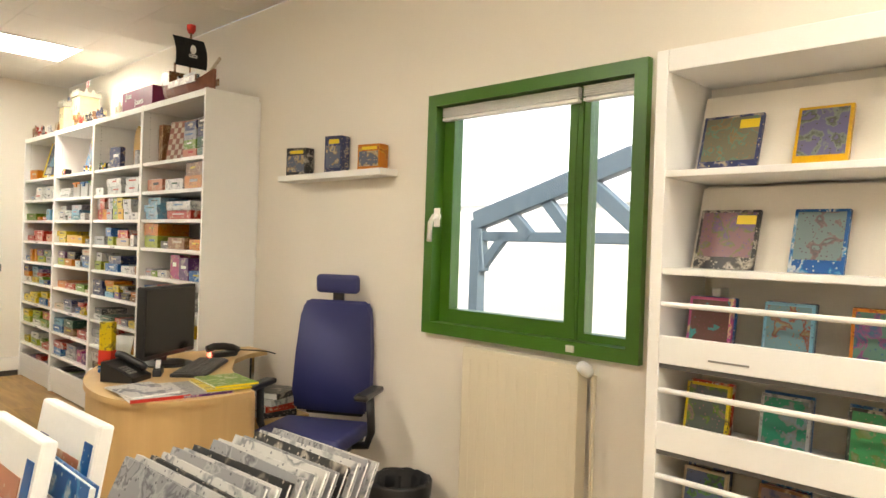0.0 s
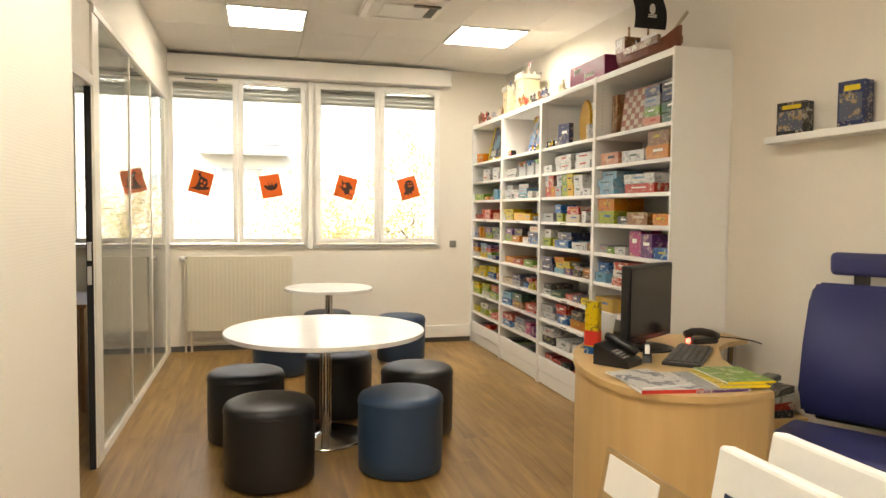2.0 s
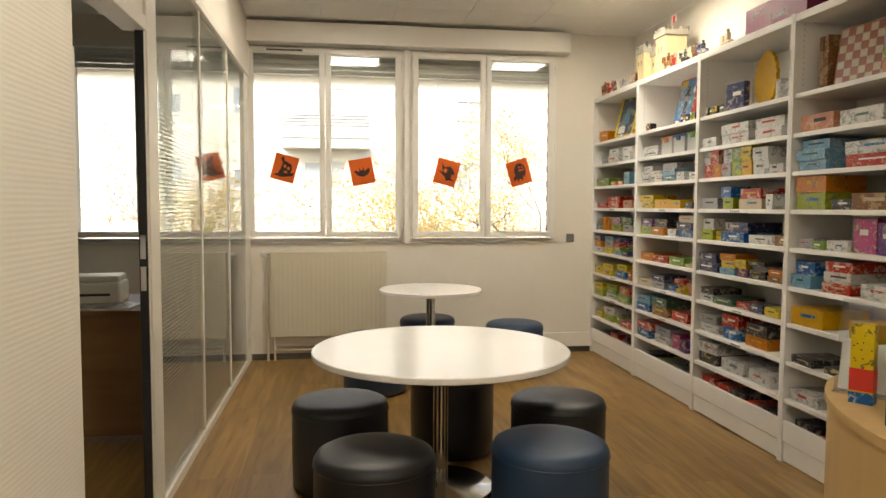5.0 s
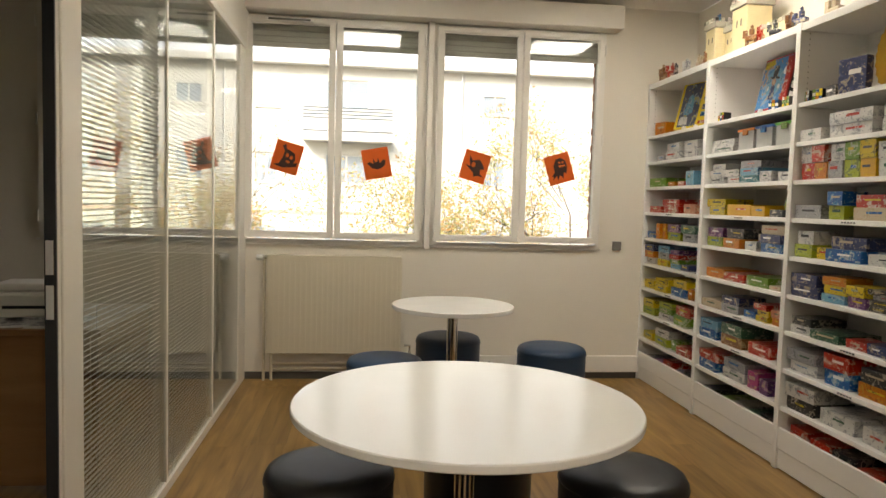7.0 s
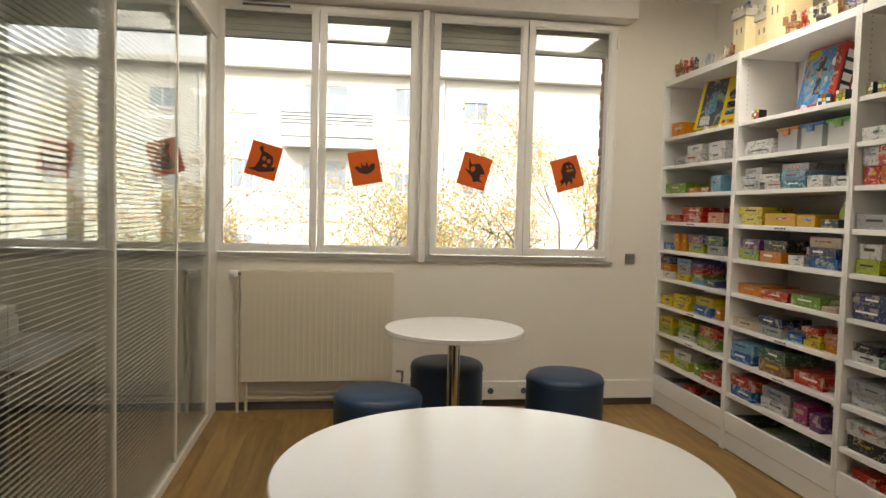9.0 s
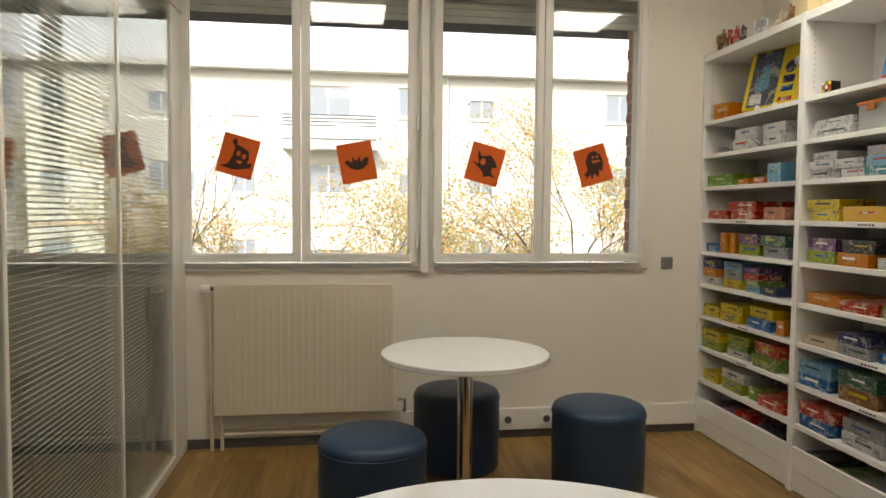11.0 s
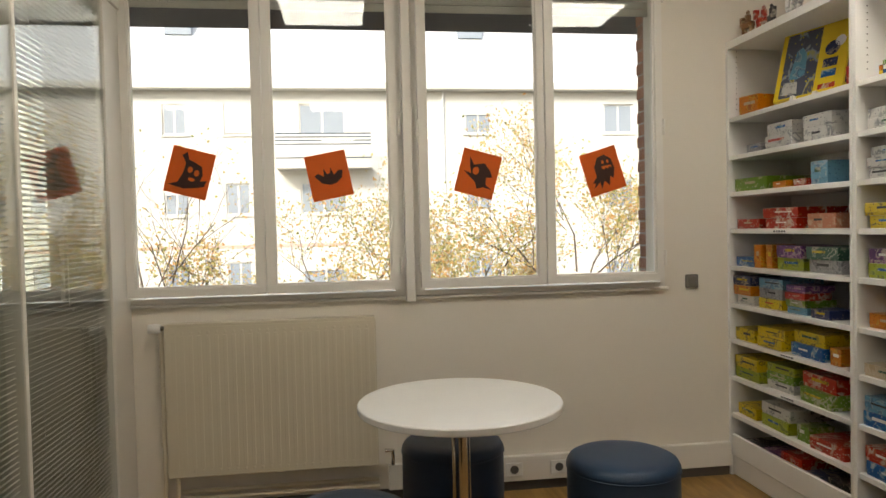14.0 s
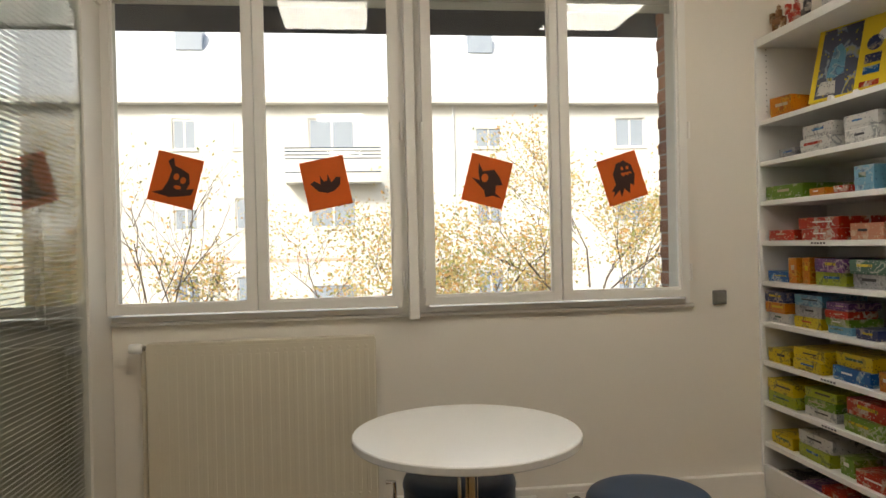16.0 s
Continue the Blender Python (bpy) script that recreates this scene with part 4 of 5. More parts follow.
# plastic tubs with coloured lids
TUB = translucent(paint("frosted_tub_plastic", (0.62, 0.62, 0.6), 0.3, bump=0.0), 0.4, (0.7, 0.7, 0.7))
for k, (y, m, word) in enumerate(((-1.42, COL['o'], "orange"), (-1.62, COL['b'], "blue"), (-1.83, COL['g'], "green"))):
    t = thing("storage_tub", "clear plastic tub with a %s lid, holding small pieces" % word, "storage tub", (SX + 0.06, y * BAY, BOARDS[1] + 0.001), 0, "tubs with coloured lids")
    g = part("tub", prism([(0, -0.08), (0.2, -0.08), (0.2, 0.08), (0, 0.08)], 0.0, 0.115), TUB, t)
    part("lid", box((-0.008, 0.208, -0.09, 0.09, 0.116, 0.132), bevel=0.005), paint(word + "_lid", {"orange": (0.75, 0.24, 0.02), "blue": (0.03, 0.13, 0.45), "green": (0.12, 0.5, 0.05)}[word], 0.4), t)
    part("clip", box((-0.012, -0.002, -0.025, 0.025, 0.09, 0.125), bevel=0.002), m, t)
    part("contents", box((0.015, 0.185, -0.065, 0.065, 0.004, 0.05), bevel=0.01), COL['a'] if k != 2 else COL['l'], t)

# ---- on top of the shelves ----
STONE = paint("castle_sandstone_plastic", (0.62, 0.52, 0.3), 0.6, var=0.12, scale=12)
GREY_STONE = paint("castle_grey_plastic", (0.42, 0.39, 0.32), 0.6, var=0.1, scale=12)


castle = thing("toy_castle", "cream plastic toy castle with grey battlements and flags", "toy castle", (3.2, -1.1 * BAY, SH + 0.001), 0)
for x, y, w, h in ((-0.04, 0.26, 0.13, 0.24), (0.02, 0.13, 0.12, 0.2), (0.0, -0.06, 0.17, 0.3)):
    tw = part("tower", box((x - w / 2, x + w / 2, y - w / 2, y + w / 2, 0, h), bevel=0.005), STONE, castle)
    part("cornice", box((x - w / 2 - 0.012, x + w / 2 + 0.012, y - w / 2 - 0.012, y + w / 2 + 0.012, h, h + 0.04), bevel=0.004), GREY_STONE, tw)
    bm = bmesh.new()
    for i in range(4):
        q = -w / 2 + i * (w + 0.0) / 3
        for s in (-1, 1):
            box((x + s * (w / 2 + 0.004) - 0.008, x + s * (w / 2 + 0.004) + 0.008, y + q - 0.012, y + q + 0.012, h + 0.04, h + 0.062), into=bm)
            box((x + q - 0.012, x + q + 0.012, y + s * (w / 2 + 0.004) - 0.008, y + s * (w / 2 + 0.004) + 0.008, h + 0.04, h + 0.062), into=bm)
    part("battlement", bm, GREY_STONE, tw)
    for q in (-0.03, 0.018):
        part("slit", box((x - w / 2 - 0.001, x - w / 2 + 0.001, y + q, y + q + 0.012, h * 0.6, h * 0.75)), DARK_GREY, tw)
part("flagpole", tube([(0, -0.06, 0.3), (0, -0.06, 0.45)], 0.003, 6), GREY_STONE, castle)
part("flag", box((-0.001, 0.001, -0.14, -0.062, 0.4, 0.45)), WHITE_CARD, castle, "white and red flag")
part("flag_stripe", box((-0.002, 0.002, -0.12, -0.085, 0.4, 0.45)), RED, castle)
part("flag", box((-0.041, -0.039, 0.26, 0.31, 0.31, 0.35)), COL['b'], castle)
part("curtain_wall", box((-0.02, 0.02, -0.52, -0.15, 0, 0.13), bevel=0.004), STONE, castle)
bm = bmesh.new()
for i in range(7):
    box((-0.026, 0.026, -0.5 + i * 0.05, -0.475 + i * 0.05, 0.13, 0.155), into=bm)
part("wall_battlement", bm, GREY_STONE, castle)


def figurine(y, x=3.07, s=1.0, word="brown", m=None, turn=0):
    t = thing("figurine", "tiny %s plastic toy rider on horseback" % word, "toy figure", (x, y * BAY, SH), turn, "toy figures on the shelf top")
    bm = box((-0.012, 0.012, -0.03, 0.03, 0.03, 0.055), bevel=0.006)
    box((-0.007, 0.007, 0.024, 0.042, 0.045, 0.08), into=bm)
    for a in (-0.022, 0.022):
        box((-0.01, -0.003, a - 0.004, a + 0.004, 0, 0.034), (0.003, 0.01, a - 0.004, a + 0.004, 0, 0.034), into=bm)
    box((-0.009, 0.009, -0.01, 0.01, 0.055, 0.085), into=bm, bevel=0.004)
    lathe([(0, 0.085), (0.007, 0.088), (0.008, 0.096), (0, 0.104)], 8, bm)
    bmesh.ops.scale(bm, vec=(s, s, s), verts=bm.verts)
    tagged(link("figure_mesh", bm, m or COL['m'], t), "")
    return t


for y, w, m in ((-0.13, "brown", COL['m']), (-0.22, "red", COL['r']), (-0.31, "dark", COL['k']), (-0.42, "white", COL['w']), (-0.52, "white", COL['w']), (-0.66, "beige", COL['e']), (-0.75, "brown", COL['m']), (-1.42, "brown", COL['m']), (-1.52, "red", COL['r']), (-1.62, "dark", COL['k']), (-1.74, "brown", COL['m']), (-1.85, "blue", COL['n'])):
    figurine(y, 3.06 + random.uniform(0, 0.06), random.uniform(1.0, 1.35), w, m, random.uniform(0, 180))
figurine(-2.0, 3.2, 1.7, "yellow", COL['e'])

PURPLE = paint("plum_card", (0.2, 0.018, 0.07), 0.45, var=0.06)
sign = thing("shelf_sign", "plum coloured block sign with white lettering on the shelf", "sign", (3.12, -2.74 * BAY, SH + 0.001), 0)
part("block", box((-0.06, 0.06, -0.275, 0.275, 0, 0.155), bevel=0.003), PURPLE, sign)
for word, y, z in (("Jeux", 0.2, 0.1), ("Jouets", 0.03, 0.04)):
    cu = bpy.data.curves.new("lettering", 'FONT')
    cu.body = word
    cu.size = 0.062
    cu.extrude = 0.0008
    cu.materials.append(WHITE_CARD)
    o = new("lettering", cu)
    o.parent = sign
    o.matrix_basis = Matrix.Translation((-0.0622, y, z)) @ pose(0, 0, 0, 90, 0, -90)

ship = thing("toy_pirate_ship", "toy pirate ship with black skull sail and red-brown hull", "toy ship", (3.13, -3.5 * BAY, SH + 0.001), 0)
ship.scale = (0.84, 0.84, 1.12)
hull = bmesh.new()
rows = []
for y, wid, dk in ((0.38, 0.07, 0.14), (0.28, 0.09, 0.1), (0.1, 0.1, 0.075), (-0.12, 0.095, 0.075), (-0.3, 0.06, 0.1), (-0.4, 0.012, 0.14)):
    rows.append([hull.verts.new(p) for p in ((-wid, y, dk), (-wid * 0.8, y, dk * 0.45), (-wid * 0.25, y, 0.0), (wid * 0.25, y, 0.0), (wid * 0.8, y, dk * 0.45), (wid, y, dk))])
for a, b in zip(rows, rows[1:]):
    for i in range(5):
        hull.faces.new((a[i], a[i + 1], b[i + 1], b[i]))
    hull.faces.new((a[5], a[0], b[0], b[5]))
hull.faces.new(rows[0]); hull.faces.new(rows[-1])
part("hull", hull, paint("red_hull_plastic", (0.2, 0.06, 0.025), 0.45, var=0.3, scale=14), ship)
part("deck_house", box((-0.08, 0.08, 0.22, 0.37, 0.1, 0.19), bevel=0.006), COL['m'], ship)
part("railing", box((-0.1, -0.088, -0.28, 0.2, 0.07, 0.11), (0.088, 0.1, -0.28, 0.2, 0.07, 0.11)), COL['m'], ship)
part("bowsprit", tube([(0, -0.3, 0.12), (0, -0.47, 0.19)], 0.012, 8), COL['e'], ship)
part("mast", tube([(0, 0.02, 0.08), (0, 0.02, 0.44)], 0.008, 8), COL['m'], ship)
part("mast", tube([(0, 0.3, 0.18), (0, 0.3, 0.26)], 0.01, 8), COL['m'], ship)
part("crows_nest", lathe([(0.02, 0.4), (0.035, 0.42), (0.035, 0.45), (0.028, 0.45)], 16, None, Matrix.Translation((0, 0.02, 0))), RED, ship)
sail = bmesh.new()
N2 = 8
g = [[sail.verts.new((-0.14 + 0.26 * i / N2 - 0.03 * (j / N2), -0.02 - 0.035 * math.sin(math.pi * j / N2), 0.19 + 0.17 * j / N2)) for j in range(N2 + 1)] for i in range(N2 + 1)]
for i in range(N2):
    for j in range(N2):
        sail.faces.new((g[i][j], g[i + 1][j], g[i + 1][j + 1], g[i][j + 1]))
bmesh.ops.solidify(sail, geom=list(sail.faces), thickness=0.002)
sl = part("sail", sail, BLACK, ship, "black cloth sail with a white skull")
part("skull", prism(ring(0, 0, 0.024, 0.028), 0, 0.001, None, Matrix.Translation((-0.015, -0.0575, 0.29)) @ pose(0, 0, 0, 90, 0, 0)), WHITE_CARD, sl)
part("bones", box((-0.05, 0.02, -0.0605, -0.0595, 0.243, 0.25), (-0.05, 0.02, -0.0605, -0.0595, 0.254, 0.26)), WHITE_CARD, sl)
part("small_sail", box((-0.035, -0.033, -0.15, 0.06, 0.1, 0.15), bevel=0.0005), WHITE_CARD, ship)
for k in range(9):
    part("cargo", box((-0.09 + (k % 3) * 0.06, -0.07 + (k % 3) * 0.06, 0.18 - k * 0.05, 0.2 - k * 0.05, 0.08, 0.115 + (k % 2) * 0.02), bevel=0.003), COL['k' if k % 2 else 'm'], ship)

# ---- wall shelf with three games ----
ws = thing("wall_shelf", "narrow white floating shelf on the wall", "shelf", (XR, 0, 0))
part("board", box((-0.12, -0.001, -5.155, -4.21, 1.77, 1.805), bevel=0.003), WHITE, ws)
for y, w, h, k, a in ((-4.35, 0.15, 0.16, 'k', 14), (-4.71, 0.12, 0.2, 'n', 14), (-5.02, 0.15, 0.13, 'o', 10)):
    t = thing("game_box", "%s game box standing upright on the wall shelf" % WORD[k], "game box", (XR - 0.06, y, 1.8055), a, "games on the wall shelf")
    part("box_body", box((-0.035, 0.035, -w / 2, w / 2, 0, h), bevel=0.002), COL[k], t)
    part("cover", box((-0.0365, -0.0355, -w / 2 + 0.01, w / 2 - 0.01, h * 0.12, h * 0.72)), printed("cover_" + WORD[k], (0.12, 0.14, 0.2), (0.35, 0.25, 0.14), (0.6, 0.5, 0.36), 14), t)
    part("title", box((-0.0368, -0.0355, -w / 2 + 0.02, w / 2 - 0.03, h * 0.78, h * 0.9)), YEL, t)

# ---- green window ----
gw = thing("window_2", "green lacquered wooden window with a raised blind", "window", (XR, 0, 0), kind="structure")
fo = 0.055
y0, y1, z0, z1 = GY0, GY1, GZ0, GZ1
part("window_frame", box((-0.035, 0.12, y0, y1, z0, z0 + fo), (-0.035, 0.12, y0, y1, z1 - fo, z1), (-0.035, 0.12, y0, y0 + fo, z0 + fo, z1 - fo), (-0.035, 0.12, y1 - fo, y1, z0 + fo, z1 - fo)), GREEN, gw)
mid = -6.24
for a, b in ((mid - 0.005, y1 - fo), (y0 + fo, mid - 0.01)):
    a, b = min(a, b), max(a, b)
    q = 0.065 if b > -5.9 else 0.03
    zb, zt = z0 + fo, z1 - fo
    c = part("casement", box((0.03, 0.09, a, b, zb, zb + q), (0.03, 0.09, a, b, zt - 0.03, zt), (0.03, 0.09, a, a + q, zb + q, zt - 0.03), (0.03, 0.09, b - q, b, zb + q, zt - 0.03)), GREEN, gw)
    pn = part("pane", box((0.058, 0.062, a + q, b - q, zb + q, zt - 0.03)), WINDOW_GLASS, c)
    pn.visible_shadow = False
    bl = part("blind", box(*[(0.0, 0.03, a + 0.01, b - 0.01, zt - 0.012 - k * 0.009, zt - 0.006 - k * 0.009) for k in range(5)]), SLAT, gw, "grey venetian blind drawn up")
    part("blind_rail", box((-0.002, 0.032, a + 0.01, b - 0.01, zt - 0.068, zt - 0.054), bevel=0.003), WHITE, gw)
part("handle", tube([(-0.02, y1 - 0.085, 1.56), (-0.06, y1 - 0.085, 1.56), (-0.075, y1 - 0.08, 1.53), (-0.07, y1 - 0.07, 1.44)], 0.013), PVC, gw, "cream window handle", True)
part("handle_plate", box((-0.04, -0.034, y1 - 0.105, y1 - 0.065, 1.51, 1.6), bevel=0.004), PVC, gw)
part("latch", box((-0.04, -0.03, -6.28, -6.24, z0 + 0.012, z0 + 0.04), bevel=0.003), PVC, gw)
part("cord", tube([(0.0, -6.24, z1 - 0.14), (0.02, -6.22, 1.6), (-0.02, -6.27, z0 + 0.06)], 0.004, 6), GREEN, gw)

# covered yard behind the green window
yard_wall = structure("yard_wall", box((7.6, 7.8, -16, 4, -0.3, 2.0)), FACADE, "white wall across the glazed yard", "wall")
structure("yard_ground", box((XR + 0.2, 40, -30, 0.2, -0.4, -0.3)), GROUND, "grey yard floor", "ground")
yr = bmesh.new()
vs = [yr.verts.new(p) for p in ((7.55, -16, 1.95), (7.55, 4, 1.95), (14, 4, 5.2), (14, -16, 5.2))]
yr.faces.new(vs)
bmesh.ops.solidify(yr, geom=list(yr.faces), thickness=0.1)
structure("yard_roof", yr, ROOF_OUT, "pale sloping roof behind the yard", "roof")
truss = thing("roof_truss", "grey painted steel roof truss in the yard", "truss", (0, 0, 0))


def beam(a, b, w=0.13):
    d = Vector(b) - Vector(a)
    m = Matrix.Translation((Vector(a) + Vector(b)) / 2) @ d.to_track_quat('Y', 'Z').to_matrix().to_4x4()
    bm = bmesh.new()
    bmesh.ops.create_cube(bm, size=1, matrix=m @ Matrix.Diagonal((w, d.length, w * 1.5, 1)))
    bmesh.ops.bevel(bm, geom=list(bm.edges), offset=0.008, segments=1, affect='EDGES')
    return bm


TX = 6.6
for a, b, w in (((TX, -2.85, 1.7), (TX, -4.72, 2.28), 0.13), ((TX, -2.95, 1.54), (TX, -6.6, 1.54), 0.07), ((TX, -4.72, 2.28), (TX, -6.6, 1.68), 0.13), ((TX, -3.3, 1.8), (TX, -3.58, 1.54), 0.08), ((TX, -3.72, 1.94), (TX, -4.07, 1.56), 0.08), ((TX, -4.25, 2.05), (TX, -4.88, 1.54), 0.1), ((TX, -2.86, 1.72), (TX, -2.93, 1.16), 0.1), ((TX, -3.25, 1.56), (TX, -2.93, 1.2), 0.07), ((TX, -4.72, 2.26), (9.5, -6.8, 2.26), 0.1)):
    part("beam", beam(a, b, w), STEEL, truss)
part("post", box((TX - 0.06, TX + 0.06, -6.66, -6.54, -0.3, 1.6), (TX - 0.06, TX + 0.06, -2.93, -2.81, -0.3, 1.62)), STEEL, truss)

# ---- desk ----
DX, DY = -0.055, 0.155
desk = thing("desk", "curved beech reception desk", "desk", (DX, DY, 0))
outer = [(2.62, -4.03), (2.48, -4.12), (2.36, -4.25), (2.27, -4.4), (2.205, -4.56), (2.165, -4.73), (2.155, -4.9), (2.175, -5.03), (2.22, -5.12), (2.3, -5.19), (2.4, -5.23), (2.52, -5.24), (2.71, -5.22)]
inner = [(2.78, -4.95), (2.9, -4.66), (3.05, -4.42), (3.2, -4.3), (3.37, -4.24), (3.37, -4.03)]
apron = bmesh.new()
path = []
for k in range(len(outer) - 1):
    p0, p1, p2, p3 = (Vector(outer[min(max(k + q, 0), len(outer) - 1)]) for q in (-1, 0, 1, 2))
    for i in range(4):
        f = i / 4
        p = 0.5 * (2 * p1 + (p2 - p0) * f + (2 * p0 - 5 * p1 + 4 * p2 - p3) * f * f + (3 * p1 - p0 - 3 * p2 + p3) * f ** 3)
        path.append(p)
path.append(Vector(outer[-1]))
rim = [(p.x, p.y) for p in path]
path = [(x + 0.012, y + 0.012 * min(1.0, max(0.0, (-4.9 - y) / 0.25))) for x, y in rim]
ring_v = []
for k, (x, y) in enumerate(path):
    px, py = path[max(0, k - 1)]
    qx, qy = path[min(len(path) - 1, k + 1)]
    d = Vector((qx - px, qy - py, 0)).normalized()
    nrm = Vector((-d.y, d.x, 0))
    ring_v.append([apron.verts.new((x, y, 0.0)), apron.verts.new((x, y, 0.714)), apron.verts.new((x + nrm.x * 0.02, y + nrm.y * 0.02, 0.714)), apron.verts.new((x + nrm.x * 0.02, y + nrm.y * 0.02, 0.0))])
for a, b in zip(ring_v, ring_v[1:]):
    for i in range(4):
        apron.faces.new((a[i], a[(i + 1) % 4], b[(i + 1) % 4], b[i]))
apron.faces.new(ring_v[0]); apron.faces.new(ring_v[-1])
for f in apron.faces:
    f.smooth = len(f.verts) == 4
for e in apron.edges:
    e.smooth = abs(e.verts[0].co.z - e.verts[1].co.z) > 0.1
part("worktop", prism(rim + inner, 0.715, 0.742, None, None, 0.003), BEECH, desk)
part("front_panel", apron, BEECH, desk)
part("leg", tube([(3.3, -4.2, 0), (3.3, -4.2, 0.714)], 0.025), CHROME, desk)

DT = 0.7425
mon = thing("monitor", "black flat computer monitor on a low stand", "monitor", (2.66, -4.36, DT), 0)
mon.matrix_basis = pose(2.69 + DX, -4.36 + DY, DT, 0, 0, 33)
part("screen_housing", box((-0.235, 0.235, -0.015, 0.03, 0.045, 0.42), bevel=0.008), BLACK, mon)
part("screen", box((-0.22, 0.22, -0.0165, -0.0152, 0.07, 0.405)), SCREEN, mon)
part("neck", box((-0.03, 0.03, 0.02, 0.06, 0.012, 0.2), bevel=0.006), BLACK, mon)
part("stand", lathe([(0, 0), (0.13, 0), (0.13, 0.008), (0.1, 0.016), (0, 0.018)], 32), BLACK, mon)

kb = thing("keyboard", "black computer keyboard on the desk", "keyboard", (2.72, -4.6, DT), 0)
kb.matrix_basis = pose(2.76 + DX, -4.6 + DY, DT, 0, 0, 48) @ Matrix.Scale(1.1, 4)
part("case", box((-0.215, 0.215, -0.075, 0.075, 0, 0.016), bevel=0.005), BLACK, kb)
kbm = bmesh.new()
for r in range(5):
    for c in range(15):
        box((-0.2 + c * 0.0268, -0.178 + c * 0.0268, -0.065 + r * 0.026, -0.043 + r * 0.026, 0.0165, 0.023), into=kbm)
part("keys", kbm, DARK_GREY, kb)


def phone(x, y, turn):
    t = thing("telephone", "black desk telephone with handset and cord", "telephone", (x + DX, y + DY, DT), turn)
    t.scale = (0.82, 0.82, 0.82)
    part("base", prism([(-0.1, 0), (0.1, 0), (0.1, 0.03), (-0.08, 0.11), (-0.1, 0.11)], -0.09, 0.09, None, pose(0, 0, 0, 90, 0, 0), 0.004), BLACK, t)
    part("handset", tube([(0.08, 0.06, 0.06), (0.05, 0.06, 0.085), (0.0, 0.06, 0.1), (-0.06, 0.06, 0.128), (-0.1, 0.06, 0.135)], 0.022, 12), BLACK, t, smooth=True)
    km = bmesh.new()
    for r in range(4):
        for c in range(3):
            box((0.0 + r * 0.02 - 0.01, 0.014 + r * 0.02 - 0.01, -0.06 + c * 0.025, -0.042 + c * 0.025, 0.072 - r * 0.0088, 0.08 - r * 0.0088), into=km)
    part("keypad", km, GREY, t)
    part("cord", tube([(-0.09, 0.07, 0.02), (-0.13, 0.1, 0.006), (-0.1, 0.14, 0.006), (-0.02, 0.16, 0.006)], 0.005, 6), BLACK, t)
    return t


phone(2.36, -4.66, -55)
sc = thing("barcode_scanner", "black hand scanner with a red light, on its cradle", "scanner", (3.04 + DX, -4.3 + DY, DT), 5)
part("base", box((-0.08, 0.08, -0.04, 0.04, 0, 0.03), bevel=0.012), BLACK, sc)
part("body", tube([(-0.1, 0, 0.05), (-0.06, 0, 0.062), (0.0, 0, 0.06), (0.06, 0, 0.048), (0.1, 0, 0.03)], 0.021, 12), BLACK, sc, smooth=True)
part("light", lathe([(0, 0), (0.016, 0), (0.013, 0.01), (0, 0.012)], 16, None, Matrix.Translation((-0.081, 0, 0.018)) @ pose(0, 0, 0, 0, -90, 0)), glow("red_indicator", (1.0, 0.05, 0.03), 1.2), sc, "glowing red light")
part("cable", tube([(0.1, 0, 0.03), (0.2, -0.02, 0.02), (0.27, -0.06, 0.01), (0.28, -0.12, 0.004)], 0.004, 6), BLACK, sc)
game = thing("game_box", "tall yellow and red game box standing on the desk", "game box", (2.36 + DX, -4.42 + DY, DT), 35)
part("box_body", box((-0.02, 0.02, -0.033, 0.033, 0, 0.25), bevel=0.002), COL['y'], game)
part("band", box((-0.021, 0.021, -0.034, 0.034, 0.04, 0.11)), RED, game)
part("base_band", box((-0.021, 0.021, -0.034, 0.034, 0.0, 0.035)), COL['b'], game)
ACRYLIC = clear_glass("clear_acrylic", (0.9, 0.91, 0.91), 1.4)
hold = thing("leaflet_holder", "clear acrylic leaflet holder with papers", "leaflet holder", (2.42 + DX, -4.34 + DY, DT), 40)
part("base", box((-0.02, 0.14, -0.08, 0.08, 0.0, 0.005)), ACRYLIC, hold)
part("back", prism([(0, 0), (0.005, 0), (0.1, 0.3), (0.095, 0.3)], -0.08, 0.08, None, pose(0, 0, 0, 90, 0, 0)), ACRYLIC, hold)
part("papers", prism([(0.01, 0.01), (0.014, 0.01), (0.07, 0.16), (0.066, 0.16)], -0.07, 0.07, None, pose(0, 0, 0, 90, 0, 0)), WHITE_CARD, hold)
pad = thing("tape_dispenser", "small clear tape dispenser on the desk", "tape dispenser", (2.53 + DX, -4.62 + DY, DT), 60)
part("body", prism([(-0.06, 0), (0.06, 0), (0.06, 0.02), (0.02, 0.045), (-0.05, 0.03)], -0.02, 0.02, None, pose(0, 0, 0, 90, 0, 0), 0.002), BLACK, pad)
part("roll", lathe([(0.012, -0.01), (0.028, -0.01), (0.028, 0.01), (0.012, 0.01)], 24, None, Matrix.Translation((0.0, 0, 0.045)) @ pose(0, 0, 0, 90, 0, 0)), WHITE_CARD, pad)


def magazine(x, y, z, turn, w, h, th, cover, edge, word):
    t = thing("magazine", "%s glossy magazine lying on the desk" % word, "magazine", (x, y, z), turn, "magazines on the desk")
    part("paper_block", box((-w / 2, w / 2 - 0.003, -h / 2 + 0.002, h / 2 - 0.002, 0.001, th - 0.001)), WHITE_CARD, t)
    part("cover", box((-w / 2 - 0.001, w / 2, -h / 2, h / 2, th - 0.001, th), (-w / 2 - 0.001, w / 2, -h / 2, h / 2, 0, 0.001)), cover, t)
